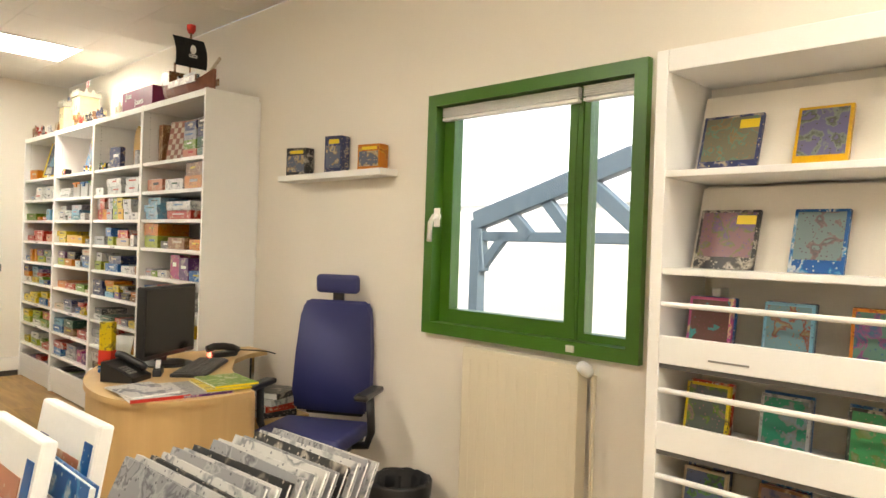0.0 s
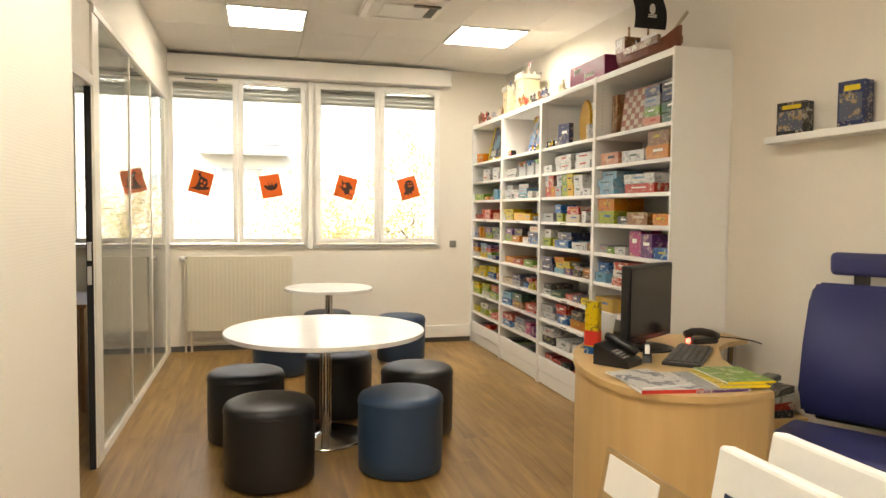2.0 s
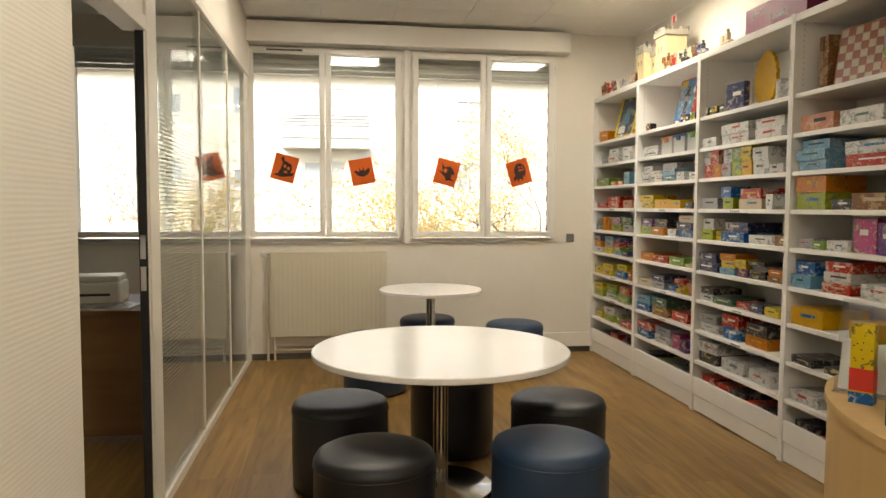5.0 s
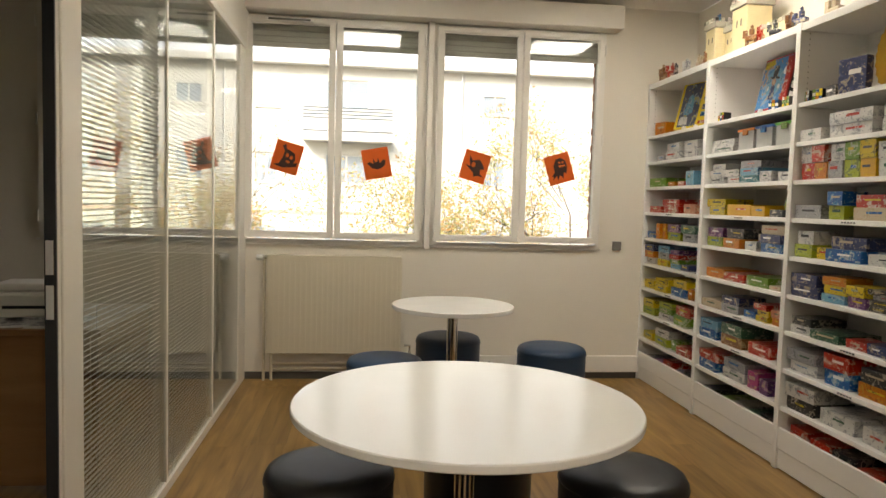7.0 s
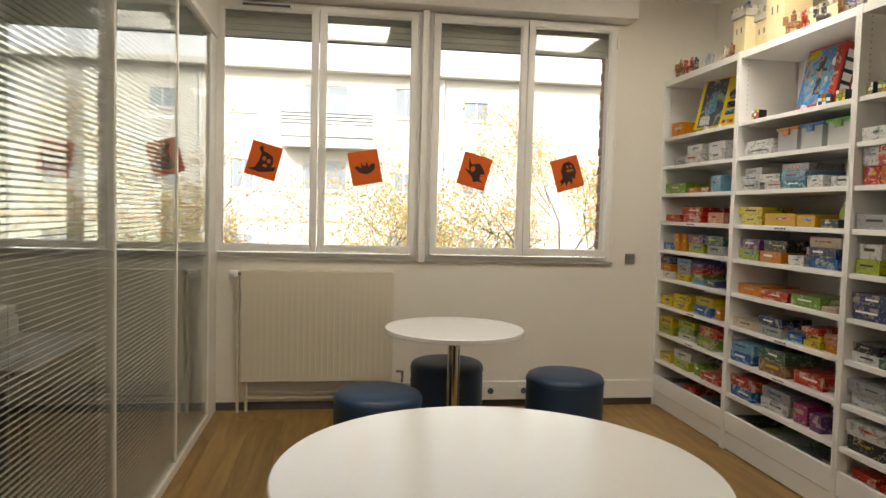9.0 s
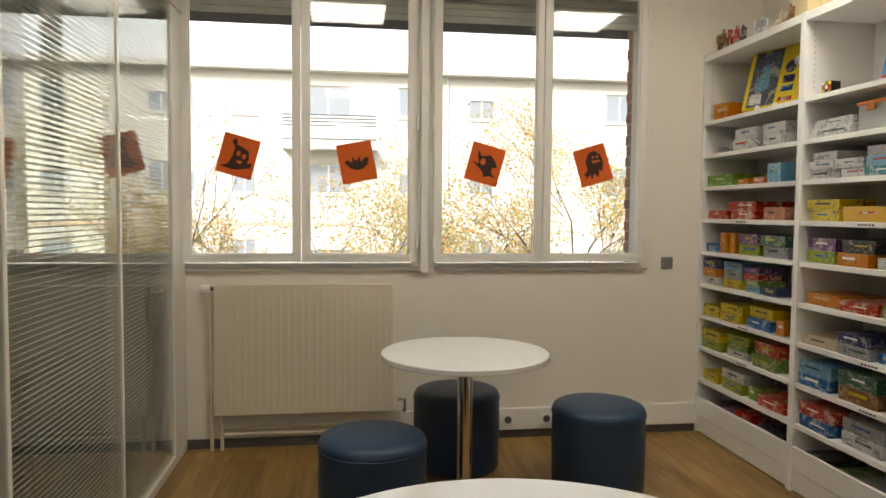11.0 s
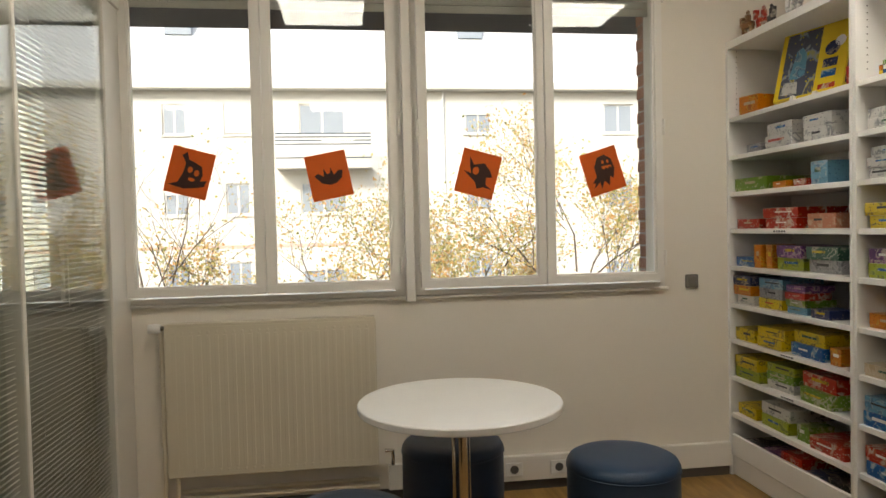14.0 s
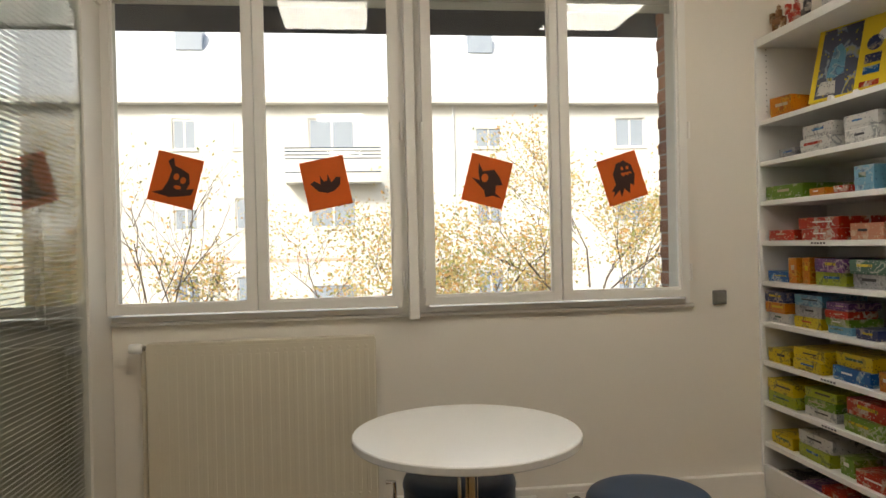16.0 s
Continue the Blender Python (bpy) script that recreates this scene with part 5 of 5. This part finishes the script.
    part("spine", box((-w / 2 - 0.001, w / 2 + 0.001, -h / 2 - 0.002, -h / 2, 0, th)), edge, t)
    return t


magazine(2.33 + DX, -5.02 + DY, DT, -8, 0.24, 0.29, 0.014, PAPER, RED, "black and white")
magazine(2.3 + DX, -4.99 + DY, DT + 0.0142, 3, 0.2, 0.27, 0.006, PAPER, WHITE_CARD, "grey")
magazine(2.52 + DX, -5.04 + DY, DT, -4, 0.22, 0.3, 0.01, COL['a'], COL['p'], "grey")
magazine(2.63 + DX, -5.05 + DY, DT + 0.0102, -10, 0.2, 0.27, 0.008, COL['y'], YEL, "yellow")
magazine(2.67 + DX, -5.03 + DY, DT + 0.0184, -6, 0.2, 0.26, 0.008, COL['g'], YEL, "green")

# ---- chair ----
chair = thing("office_chair", "indigo fabric office chair with headrest and black armrests", "office chair", (3.0, -5.08, 0), 0)
chair.matrix_basis = pose(3.03, -4.99, 0, 0, 0, -58)


def cushion(w, d, t, r=0.03):
    """A padded slab: w across, d deep, t thick, rounded all over."""
    bm = bmesh.new()
    bmesh.ops.create_cube(bm, size=1, matrix=Matrix.Diagonal((w, d, t, 1)))
    bmesh.ops.bevel(bm, geom=list(bm.edges), offset=r, segments=4, affect='EDGES', profile=0.5)
    return bm


bm = cushion(0.47, 0.47, 0.075, 0.03)
bmesh.ops.transform(bm, matrix=pose(0, -0.03, 0.475, -2, 0, 0), verts=bm.verts)
part("seat", bm, SEAT_BLUE, chair, smooth=True)
bm = bmesh.new()
prof = [(-0.2, 0.0), (0.2, 0.0), (0.215, 0.1), (0.21, 0.3), (0.195, 0.5), (0.185, 0.565), (0.165, 0.585), (-0.165, 0.585), (-0.185, 0.565), (-0.195, 0.5), (-0.21, 0.3), (-0.215, 0.1)]
prism(prof, -0.03, 0.03, bm, pose(0, 0.23, 0.53, 84, 0, 0))
bmesh.ops.bevel(bm, geom=list(bm.edges), offset=0.015, segments=3, affect='EDGES')
part("backrest", bm, SEAT_BLUE, chair, smooth=True)
bm = cushion(0.24, 0.055, 0.1, 0.024)
bmesh.ops.transform(bm, matrix=pose(0, 0.28, 1.2, 6, 0, 0), verts=bm.verts)
part("headrest", bm, SEAT_BLUE, chair, smooth=True)
part("headrest_post", box((-0.03, 0.03, 0.28, 0.31, 1.08, 1.2), bevel=0.008), BLACK, chair)
part("back_shell", box((-0.16, 0.16, 0.27, 0.3, 0.5, 1.0), bevel=0.01), BLACK, chair)
part("under_seat", box((-0.2, 0.2, -0.2, 0.2, 0.4, 0.44), bevel=0.01), BLACK, chair)
for s in (-1, 1):
    arm = part("armrest", box((s * 0.29 - 0.035, s * 0.29 + 0.035, -0.15, 0.12, 0.68, 0.71), bevel=0.012), BLACK, chair)
    part("arm_support", tube([(s * 0.16, 0.03, 0.42), (s * 0.27, 0.03, 0.43), (s * 0.295, 0.02, 0.5), (s * 0.29, 0.0, 0.68)], 0.02, 10), BLACK, arm, smooth=True)
part("gas_lift", tube([(0, 0, 0.1), (0, 0, 0.4)], 0.027, 16), BLACK, chair)
for k in range(5):
    a = k * 2 * math.pi / 5 + 0.3
    leg = part("star_leg", tube([(0, 0, 0.11), (0.3 * math.cos(a), 0.3 * math.sin(a), 0.07)], 0.022, 8), BLACK, chair)
    part("castor", lathe([(0, -0.02), (0.028, -0.02), (0.03, 0), (0.028, 0.02), (0, 0.02)], 16, None, Matrix.Translation((0.31 * math.cos(a), 0.31 * math.sin(a), 0.03)) @ pose(0, 0, 0, 90, 0, math.degrees(a))), BLACK, leg)

low = thing("side_cabinet", "low beech side cabinet beside the chair", "cabinet", (0, 0, 0))
part("body", box((3.06, 3.37, -4.47, -4.15, 0.0, 0.42), bevel=0.003), BEECH, low)
part("door", box((3.05, 3.06, -4.46, -4.16, 0.02, 0.4), bevel=0.002), BEECH, low)
for k, (c, z) in enumerate((('k', 0.421), ('r', 0.456), ('w', 0.491), ('k', 0.526))):
    magazine(3.2, -4.31, z, 10 * k - 8, 0.22, 0.26, 0.034, COL[c], COL[c], WORD[c])

bn = thing("waste_bin", "round black waste bin with a black liner", "bin", (3.2, -5.45, 0))
part("bin", lathe([(0, 0.0), (0.11, 0.0), (0.14, 0.31), (0.145, 0.33), (0.135, 0.33), (0.107, 0.012), (0, 0.012)], 40), BLACK, bn, smooth=True)
lm = lathe([(0.147, 0.25), (0.15, 0.32), (0.142, 0.337), (0.132, 0.3), (0.12, 0.12)], 40)
for v in lm.verts:
    v.co += Vector((random.uniform(-1, 1), random.uniform(-1, 1), random.uniform(-1, 1))) * 0.005
part("liner", lm, BLACK, bn, smooth=True)

# ---- display rack ----
RX, RY1, RY0 = 3.05, -6.755, -8.98
rack = thing("display_rack", "white display rack with sloping shelves and rails for films", "display rack", (0, 0, 0))
part("side_panel", box((RX, XR - 0.004, RY1 - 0.04, RY1, 0.0, 2.06), bevel=0.003), WHITE, rack)
part("side_panel", box((RX, XR - 0.004, RY0, RY0 + 0.04, 0.0, 2.06), bevel=0.003), WHITE, rack)
part("back", box((XR - 0.02, XR - 0.005, RY0 + 0.041, RY1 - 0.041, 0.0, 2.06)), WALL, rack)
part("top_board", box((RX, XR - 0.021, RY0 + 0.041, RY1 - 0.041, 1.99, 2.06), bevel=0.003), WHITE, rack)
part("crossbar", tube([(XR - 0.06, RY0 + 0.05, 1.92), (XR - 0.06, RY1 - 0.05, 1.92)], 0.02, 12), WHITE, rack)
for z in (1.68, 1.375):
    part("shelf", box((RX, XR - 0.021, RY0 + 0.041, RY1 - 0.041, z - 0.022, z), bevel=0.003), WHITE, rack)
    bm = prism([(0, 0), (0.012, 0), (0.1, 0.27), (0.088, 0.27)], RY0 + 0.05, RY1 - 0.05, None, Matrix.Translation((XR - 0.16, 0, z)) @ pose(0, 0, 0, 90, 0, 0) @ Matrix.Scale(-1, 4, (0, 0, 1)))
    part("slope", bm, WALL, rack)
for z in (1.1, 0.83, 0.56, 0.29):
    part("front_board", box((RX - 0.002, RX + 0.016, RY0 + 0.041, RY1 - 0.041, z - 0.025, z + 0.062), bevel=0.003), WHITE, rack)
    part("shelf", box((RX + 0.017, XR - 0.021, RY0 + 0.041, RY1 - 0.041, z - 0.02, z), bevel=0.002), WHITE, rack)
    part("rail", tube([(RX + 0.01, RY0 + 0.041, z + 0.16), (RX + 0.01, RY1 - 0.041, z + 0.16)], 0.009, 10), WHITE, rack)
    part("gap_edge", box((RX + 0.004, RX + 0.016, RY0 + 0.041, RY1 - 0.041, z - 0.04, z - 0.026)), DARK_GREY, rack)
part("label_slot", box((RX - 0.004, RX - 0.002, RY1 - 0.32, RY1 - 0.2, 1.1, 1.106)), GREY, rack)
for z in (1.5, 1.8, 1.25):
    part("bracket", box((XR - 0.1, XR - 0.03, RY1 - 0.13, RY1 - 0.1, z - 0.06, z + 0.06), bevel=0.004), WHITE, rack)


def dvd(y, z, w, h, x, lean, k, sticker=False, th=0.016):
    t = thing("film_case", "%s film case standing face out on the rack" % WORD[k], "film case", (x, y, z), 0, "film cases on the rack")
    t.matrix_basis = pose(x, y, z, 0, lean, 0)
    part("case", box((0, th, -w / 2, w / 2, 0, h), bevel=0.002), COL[k], t)
    part("picture", box((-0.001, 0.0004, -w / 2 + 0.01, w / 2 - 0.01, h * 0.2, h * 0.95)), printed("film_picture", *[tuple(random.uniform(0.01, 0.3) for _ in range(3)) for _ in range(3)], 16), t)
    if sticker:
        part("sticker", box((-0.0018, -0.0008, -w / 2 + 0.01, -w / 2 + 0.07, h * 0.75, h * 0.9)), YEL, t)
    return t


for row, (z, keys) in enumerate(((1.6815, "nYwbkrcg"), (1.3765, "kbpatmrc"))):
    y = RY1 - 0.17
    for j, k in enumerate(keys):
        w, h = (0.15, 0.2) if j else (0.19, 0.2)
        dvd(y, z, w, h, XR - 0.2, 18, k, j % 2 == 0)
        y -= 0.27
for z, keys in ((1.1005, "fcomgbrkn"), (0.8305, "yakwbrfpc"), (0.5605, "emnkrgbyw"), (0.2905, "kabrgnmcw")):
    y = RY1 - 0.16
    for k in keys:
        for n in range(2):
            dvd(y + 0.01 * n, z, 0.14, 0.19, RX + 0.07 + 0.05 * n, 10, k if not n else random.choice("knmrb"))
        y -= 0.23

# ---- comic browser ----
BM = pose(1.06, -6.75, -0.012, 0, 0, 2)
brow = thing("comic_browser", "beech comic browser bin on a stand, full of albums", "browser bin", (0, 0, 0))
brow.matrix_basis = BM
bx0, bx1, by0, by1 = -0.035, 0.76, -0.62, 0.23
part("trough", box((bx0, bx1, by0, by0 + 0.02, 0.62, 0.90), (bx0, bx1, by1 - 0.02, by1, 0.62, 0.90), (bx1 - 0.02, bx1, by0 + 0.02, by1 - 0.02, 0.62, 0.90), (bx0, bx0 + 0.02, by0 + 0.02, by1 - 0.02, 0.62, 0.90), (bx0 + 0.02, bx1 - 0.02, by0 + 0.02, by1 - 0.02, 0.62, 0.64)), BEECH, brow)
part("divider", box((bx0 + 0.021, bx1 - 0.021, -0.215, -0.2, 0.641, 0.91)), BEECH, brow)
for x in (bx0 + 0.05, bx1 - 0.05):
    for y in (by0 + 0.05, by1 - 0.05):
        part("leg", box((x - 0.025, x + 0.025, y - 0.025, y + 0.025, 0, 0.619), bevel=0.004), BEECH, brow)


def comic(x, y, w, h, th, lean, k):
    t = thing("comic_album", "%s comic album standing in the browser" % WORD[k], "comic book", (0, 0, 0), 0, "comics in the browser")
    t.matrix_basis = BM @ pose(x, y, 0.642, lean, 0, -90 + random.uniform(-2, 2))
    m = COL[k]
    part("paper_block", box((-w / 2, w / 2 - 0.004, -th / 2 + 0.002, th / 2 - 0.002, 0.003, h - 0.004)), WHITE_CARD, t)
    part("cover", box((-w / 2 - 0.001, w / 2, -th / 2, -th / 2 + 0.002, 0, h), (-w / 2 - 0.001, w / 2, th / 2 - 0.002, th / 2, 0, h), (-w / 2 - 0.003, -w / 2 - 0.001, -th / 2, th / 2, 0, h)), m, t)
    return t


def board(x, h):
    d = thing("divider_board", "thick white divider board printed with blue and red marks", "divider", (0, 0, 0), 0, "white divider boards")
    d.matrix_basis = BM @ pose(x, 0.0, 0.642, -10, 0, -90)
    part("board", box((-0.19, 0.045, -0.012, 0.012, 0, h), bevel=0.005), WHITE_CARD, d)
    part("mark", box((-0.165, -0.13, -0.0135, -0.0122, h - 0.11, h - 0.05)), COL['n'], d)
    part("mark", box((-0.11, 0.0, -0.0135, -0.0122, h - 0.1, h - 0.06)), COL['s'], d)
    part("mark", box((0.01, 0.038, -0.0135, -0.0122, h - 0.12, h - 0.03)), COL['b'], d)


tab = thing("divider_tab", "clear plastic divider with a white label", "divider", (0, 0, 0))
tab.matrix_basis = BM @ pose(-0.005, 0.0, 0.642, -10, 0, -90)
part("sheet", box((-0.17, 0.17, -0.0015, 0.0015, 0, 0.53)), ACRYLIC, tab)
part("tag", box((-0.16, -0.07, -0.003, -0.0016, 0.485, 0.525)), WHITE_CARD, tab)
x = 0.013
for k in "cbwbwew":
    comic(x, 0.03, 0.29, 0.43 + random.uniform(-0.025, 0.01), 0.014, -10, k)
    x += 0.021
board(x + 0.01, 0.51)
x += 0.034
for k in "wb":
    comic(x, 0.03, 0.29, 0.44 + random.uniform(-0.02, 0.02), 0.014, -10, k)
    x += 0.02
board(x + 0.01, 0.52)
x += 0.05
for j in range(15):
    comic(x, 0.02, 0.3, 0.425 + random.uniform(-0.006, 0.006), 0.011, -24, "awkwawkawwakwawakwaw"[j])
    x += 0.024
x = 0.1
for j in range(22):
    comic(x, -0.41, 0.34, 0.36 + random.uniform(-0.02, 0.01), 0.013, -22, "seycbgyeobsycwgyacowwcsyeowcwe"[j])
    x += 0.022

# ---- office seen through the doorway ----
od = thing("office_desk", "brown wooden office desk behind the partition", "desk", (0, 0, 0))
part("worktop", box((-1.75, -0.38, -2.05, -1.25, 0.72, 0.75), bevel=0.003), OFFICE_WOOD, od)
part("side_panel", box((-0.43, -0.4, -2.03, -1.27, 0.0, 0.719)), OFFICE_WOOD, od)
part("side_panel", box((-1.73, -1.7, -2.03, -1.27, 0.0, 0.719)), OFFICE_WOOD, od)
part("modesty_panel", box((-1.69, -0.44, -2.02, -2.0, 0.02, 0.719)), OFFICE_WOOD, od)
pr = thing("label_printer", "beige desktop printer on the office desk", "printer", (-0.82, -1.65, 0.751), 6)
part("body", box((-0.18, 0.18, -0.13, 0.13, 0.0, 0.13), bevel=0.015), ALU, pr)
part("lid", box((-0.17, 0.17, -0.11, 0.12, 0.131, 0.17), bevel=0.012), ALU, pr)
part("slot", box((-0.12, 0.12, -0.132, -0.13, 0.05, 0.065)), BLACK, pr)
for j in range(4):
    p = thing("paper_stack", "loose stack of white printed papers", "papers", (-0.62 - 0.16 * j, -1.88 + 0.02 * j, 0.751), 14 * j, "papers on the office desk")
    for q in range(5):
        part("sheet", box((-0.105, 0.105, -0.148, 0.148, 0.002 * q, 0.002 * q + 0.0015)) if q == 0 else box((-0.105 + 0.003 * q, 0.105 + 0.003 * q, -0.148 + 0.004 * q, 0.148 + 0.002 * q, 0.002 * q, 0.002 * q + 0.0015)), PAPER if q == 4 else WHITE_CARD, p)

# ---- outside the big window ----
pier = thing("brick_pier", "red brick pier beside the window outside", "pier", (0, 0, 0))
part("core", box((2.7, 2.98, 0.225, 0.44, -0.2, 2.85)), MORTAR, pier)
bb = box((-0.004, 0.004, 0.0, 0.19, 0.0, 0.06))
bme = bpy.data.meshes.new("brick"); bb.to_mesh(bme); bb.free(); bme.materials.append(BRICK)
for r in range(27):
    for c in range(3):
        y0 = 0.225 + c * 0.2 - (0.1 if r % 2 else 0)
        a, b = max(0.226, y0), min(0.44, y0 + 0.19)
        if b - a > 0.03:
            o = new("brick", bme)
            o.parent = pier
            o.matrix_basis = pose(2.697, a, 0.9 + r * 0.0715) @ Matrix.Diagonal((1, (b - a) / 0.19, 1, 1))
# overhang above the panes; its underside shade is painted as a dark colour
structure("balcony_slab", box((-2.5, 3.4, 0.225, 1.7, 2.86, 3.05)), SHADED_SOFFIT, "slab above the window, coloured dark for the shade on its underside", "slab")

FY = 26.0
house = thing("apartment_building", "white rendered apartment building with balcony and pale roof across the street", "building", (0, 0, 0))
wins = [(-6.41, -5.46), (-3.98, -3.0), (-0.96, 0.95), (2.96, 3.9), (6.04, 7.2), (12.25, 13.6), (-11.5, -10.3), (-15.0, -13.8), (16.0, 17.2)]
floors = [(5.4, 6.67), (2.1, 3.4), (-1.1, 0.16)]
part("wall", box((-40, 40, FY + 0.1, FY + 0.4, -4.2, 7.2)), FACADE, house)
bm = bmesh.new()
xs = sorted(wins)
for z0, z1, in ((6.67, 7.2), (3.4, 5.4), (0.16, 2.1), (-4.2, -1.1)):
    box((-40, 40, FY, FY + 0.1, z0, z1), into=bm)
for z0, z1 in floors:
    edge = -40
    for a, b in xs:
        box((edge, a, FY, FY + 0.1, z0, z1), into=bm)
        edge = b
    box((edge, 40, FY, FY + 0.1, z0, z1), into=bm)
part("render_skin", bm, FACADE, house)
part("cornice", box((-40, 40, FY - 0.5, FY + 0.4, 7.2, 7.5), bevel=0.03), FACADE, house)
roof = bmesh.new()
vs = [roof.verts.new(p) for p in ((-40, FY - 0.3, 7.5), (40, FY - 0.3, 7.5), (40, FY + 4, 13.6), (-40, FY + 4, 13.6), (-40, FY + 5, 7.5), (40, FY + 5, 7.5))]
for q in ((0, 1, 2, 3), (3, 2, 5, 4), (0, 4, 5, 1)):
    roof.faces.new([vs[k] for k in q])
part("roof", roof, ROOF_OUT, house)
for x, z in ((-6.5, 9.8), (6.0, 9.8), (-12, 9.8)):
    y = FY - 0.3 + (z - 7.5) / 6.1 * 4.3
    part("skylight", box((x, x + 1.1, y - 0.1, y + 0.6, z, z + 0.9)), PANE_FAR, house)
for n, (z0, z1) in enumerate(floors):
    for k, (a, b) in enumerate(wins):
        w = part("window", box((a, b, FY + 0.07, FY + 0.098, z0, z0 + 0.07), (a, b, FY + 0.07, FY + 0.098, z1 - 0.07, z1), (a, a + 0.07, FY + 0.07, FY + 0.098, z0 + 0.07, z1 - 0.07), (b - 0.07, b, FY + 0.07, FY + 0.098, z0 + 0.07, z1 - 0.07), ((a + b) / 2 - 0.04, (a + b) / 2 + 0.04, FY + 0.07, FY + 0.098, z0 + 0.07, z1 - 0.07)), PVC, house)
        half = 0.35 if (n + k) % 3 == 1 else 0.0
        part("pane", box((a + 0.07, b - 0.07, FY + 0.085, FY + 0.09, z0 + 0.07, z1 - 0.07)), PANE_FAR, w)
        if half or (n == 0 and k == 1):
            part("shutter", box((a + 0.02, b - 0.02, FY + 0.02, FY + 0.05, z1 - (1.2 if n == 0 and k == 1 else 0.45), z1)), PVC, w)
        part("sill", box((a - 0.1, b + 0.1, FY - 0.06, FY + 0.05, z0 - 0.08, z0)), FACADE, w)
balcony = part("balcony", box((-1.85, 1.98, FY - 1.0, FY, 3.92, 4.1)), FACADE, house)
part("rail", box(*[(-1.85, 1.98, FY - 1.0, FY - 0.96, z, z + 0.05) for z in (4.3, 4.85, 5.0, 5.14, 5.28)]), STEEL, balcony)
part("downpipe", tube([(5.1, FY - 0.08, 7.2), (5.1, FY - 0.08, -4.2)], 0.04, 8), ROOF_OUT, house)
part("band", box((-40, 1.0, FY - 0.03, FY, 0.72, 0.86)), BAND_OUT, house)


def tree(x, y, top, spread, leaves, seed, lean=0.0):
    rng = random.Random(seed)
    t = thing("tree", "young street tree with sparse yellow and orange autumn leaves", "tree", (x, y, -4.2), 0, "street trees")
    hgt = top + 4.2
    trunk = tube([(0, 0, 0), (0.05, 0.02, hgt * 0.3), (0.0, 0.05, hgt * 0.55)], 0.11, 8, None, 0.06)
    tips = []
    def grow(p, d, length, r, depth):
        q = p + d * length
        mid = (p + q) / 2 + Vector((rng.uniform(-1, 1), rng.uniform(-1, 1), rng.uniform(-0.4, 0.8))) * length * 0.07
        tube([p, mid, q], r, 5, trunk, r * 0.55)
        tips.append((p, q, depth))
        if depth < 5:
            for _ in range(3 if depth < 3 else 2):
                nd = (d + Vector((rng.uniform(-1, 1) * 0.75, rng.uniform(-1, 1) * 0.75, rng.uniform(-0.1, 0.55)))).normalized()
                grow(p.lerp(q, rng.uniform(0.55, 1.0)), nd, length * rng.uniform(0.6, 0.82), r * 0.55, depth + 1)
    base = Vector((0, 0.04, hgt * 0.5))
    for k in range(7):
        a = k * 2.4 + rng.uniform(-0.3, 0.3)
        d = Vector((math.cos(a) * spread, math.sin(a) * spread, rng.uniform(0.6, 1.2))).normalized()
        grow(base + Vector((0, 0, hgt * 0.05 * (k - 3))), d, hgt * 0.22, 0.02, 1)
    part("trunk", trunk, BARK, t)
    verts, faces = [], []
    sites = [s for s in tips if s[2] >= 3]
    for k in range(leaves):
        p, q, _ = rng.choice(sites)
        c = p.lerp(q, rng.random()) + Vector((rng.gauss(0, 0.15), rng.gauss(0, 0.15), rng.gauss(0, 0.15)))
        rot = Euler((rng.uniform(0, 6.3), rng.uniform(0, 6.3), rng.uniform(0, 6.3))).to_matrix()
        s = rng.uniform(0.016, 0.034)
        i = len(verts)
        for px, py in ((0, -1.2), (0.7, -0.2), (0, 1.3), (-0.7, -0.2)):
            verts.append(c + rot @ Vector((px * s, py * s, 0.2 * s * abs(px))))
        faces.append((i, i + 1, i + 2, i + 3))
    me = bpy.data.meshes.new("crown")
    me.from_pydata(verts, [], faces)
    me.materials.append(LEAF)
    c = new("crown", me)
    c.parent = t
    tagged(c, kind="stuff")


tree(0.5, 8.0, 2.0, 1.1, 7500, 3)
tree(2.7, 8.8, 2.1, 1.1, 7500, 8)
tree(5.0, 8.4, 3.1, 0.9, 9000, 17)
tree(-2.3, 8.2, 2.6, 0.6, 900, 12)
tree(-7.5, 9.5, 2.6, 0.8, 4000, 15)
tree(8.5, 9.0, 2.4, 0.8, 4000, 21)

# ---- floor planks ----
pb = box((0, 0.1995, 0, 1.0, -0.004, 0.0))
plank_me = bpy.data.meshes.new("plank"); pb.to_mesh(plank_me); pb.free(); plank_me.materials.append(PLANK)
rest = bmesh.new()
for c in range(-17, 17):
    x = c * 0.2 - 0.01
    if x + 0.2 > XR or x < XO:
        continue
    y = -random.uniform(0.1, 1.2)
    a = 0.0
    while a > YB:
        b = max(YB, y)
        if b < a - 0.01:
            if x > -0.13 and b > -9.0:
                o = new("plank", plank_me)
                o.parent = floor
                o.matrix_basis = pose(x, b, 0) @ Matrix.Diagonal((1, a - b - 0.0006, 1, 1))
            else:
                box((x, x + 0.1995, b, a - 0.0006, -0.004, 0), into=rest)
        a, y = b, b - 1.22
tagged(part("plank_field", rest, PLANK, floor), kind="stuff")
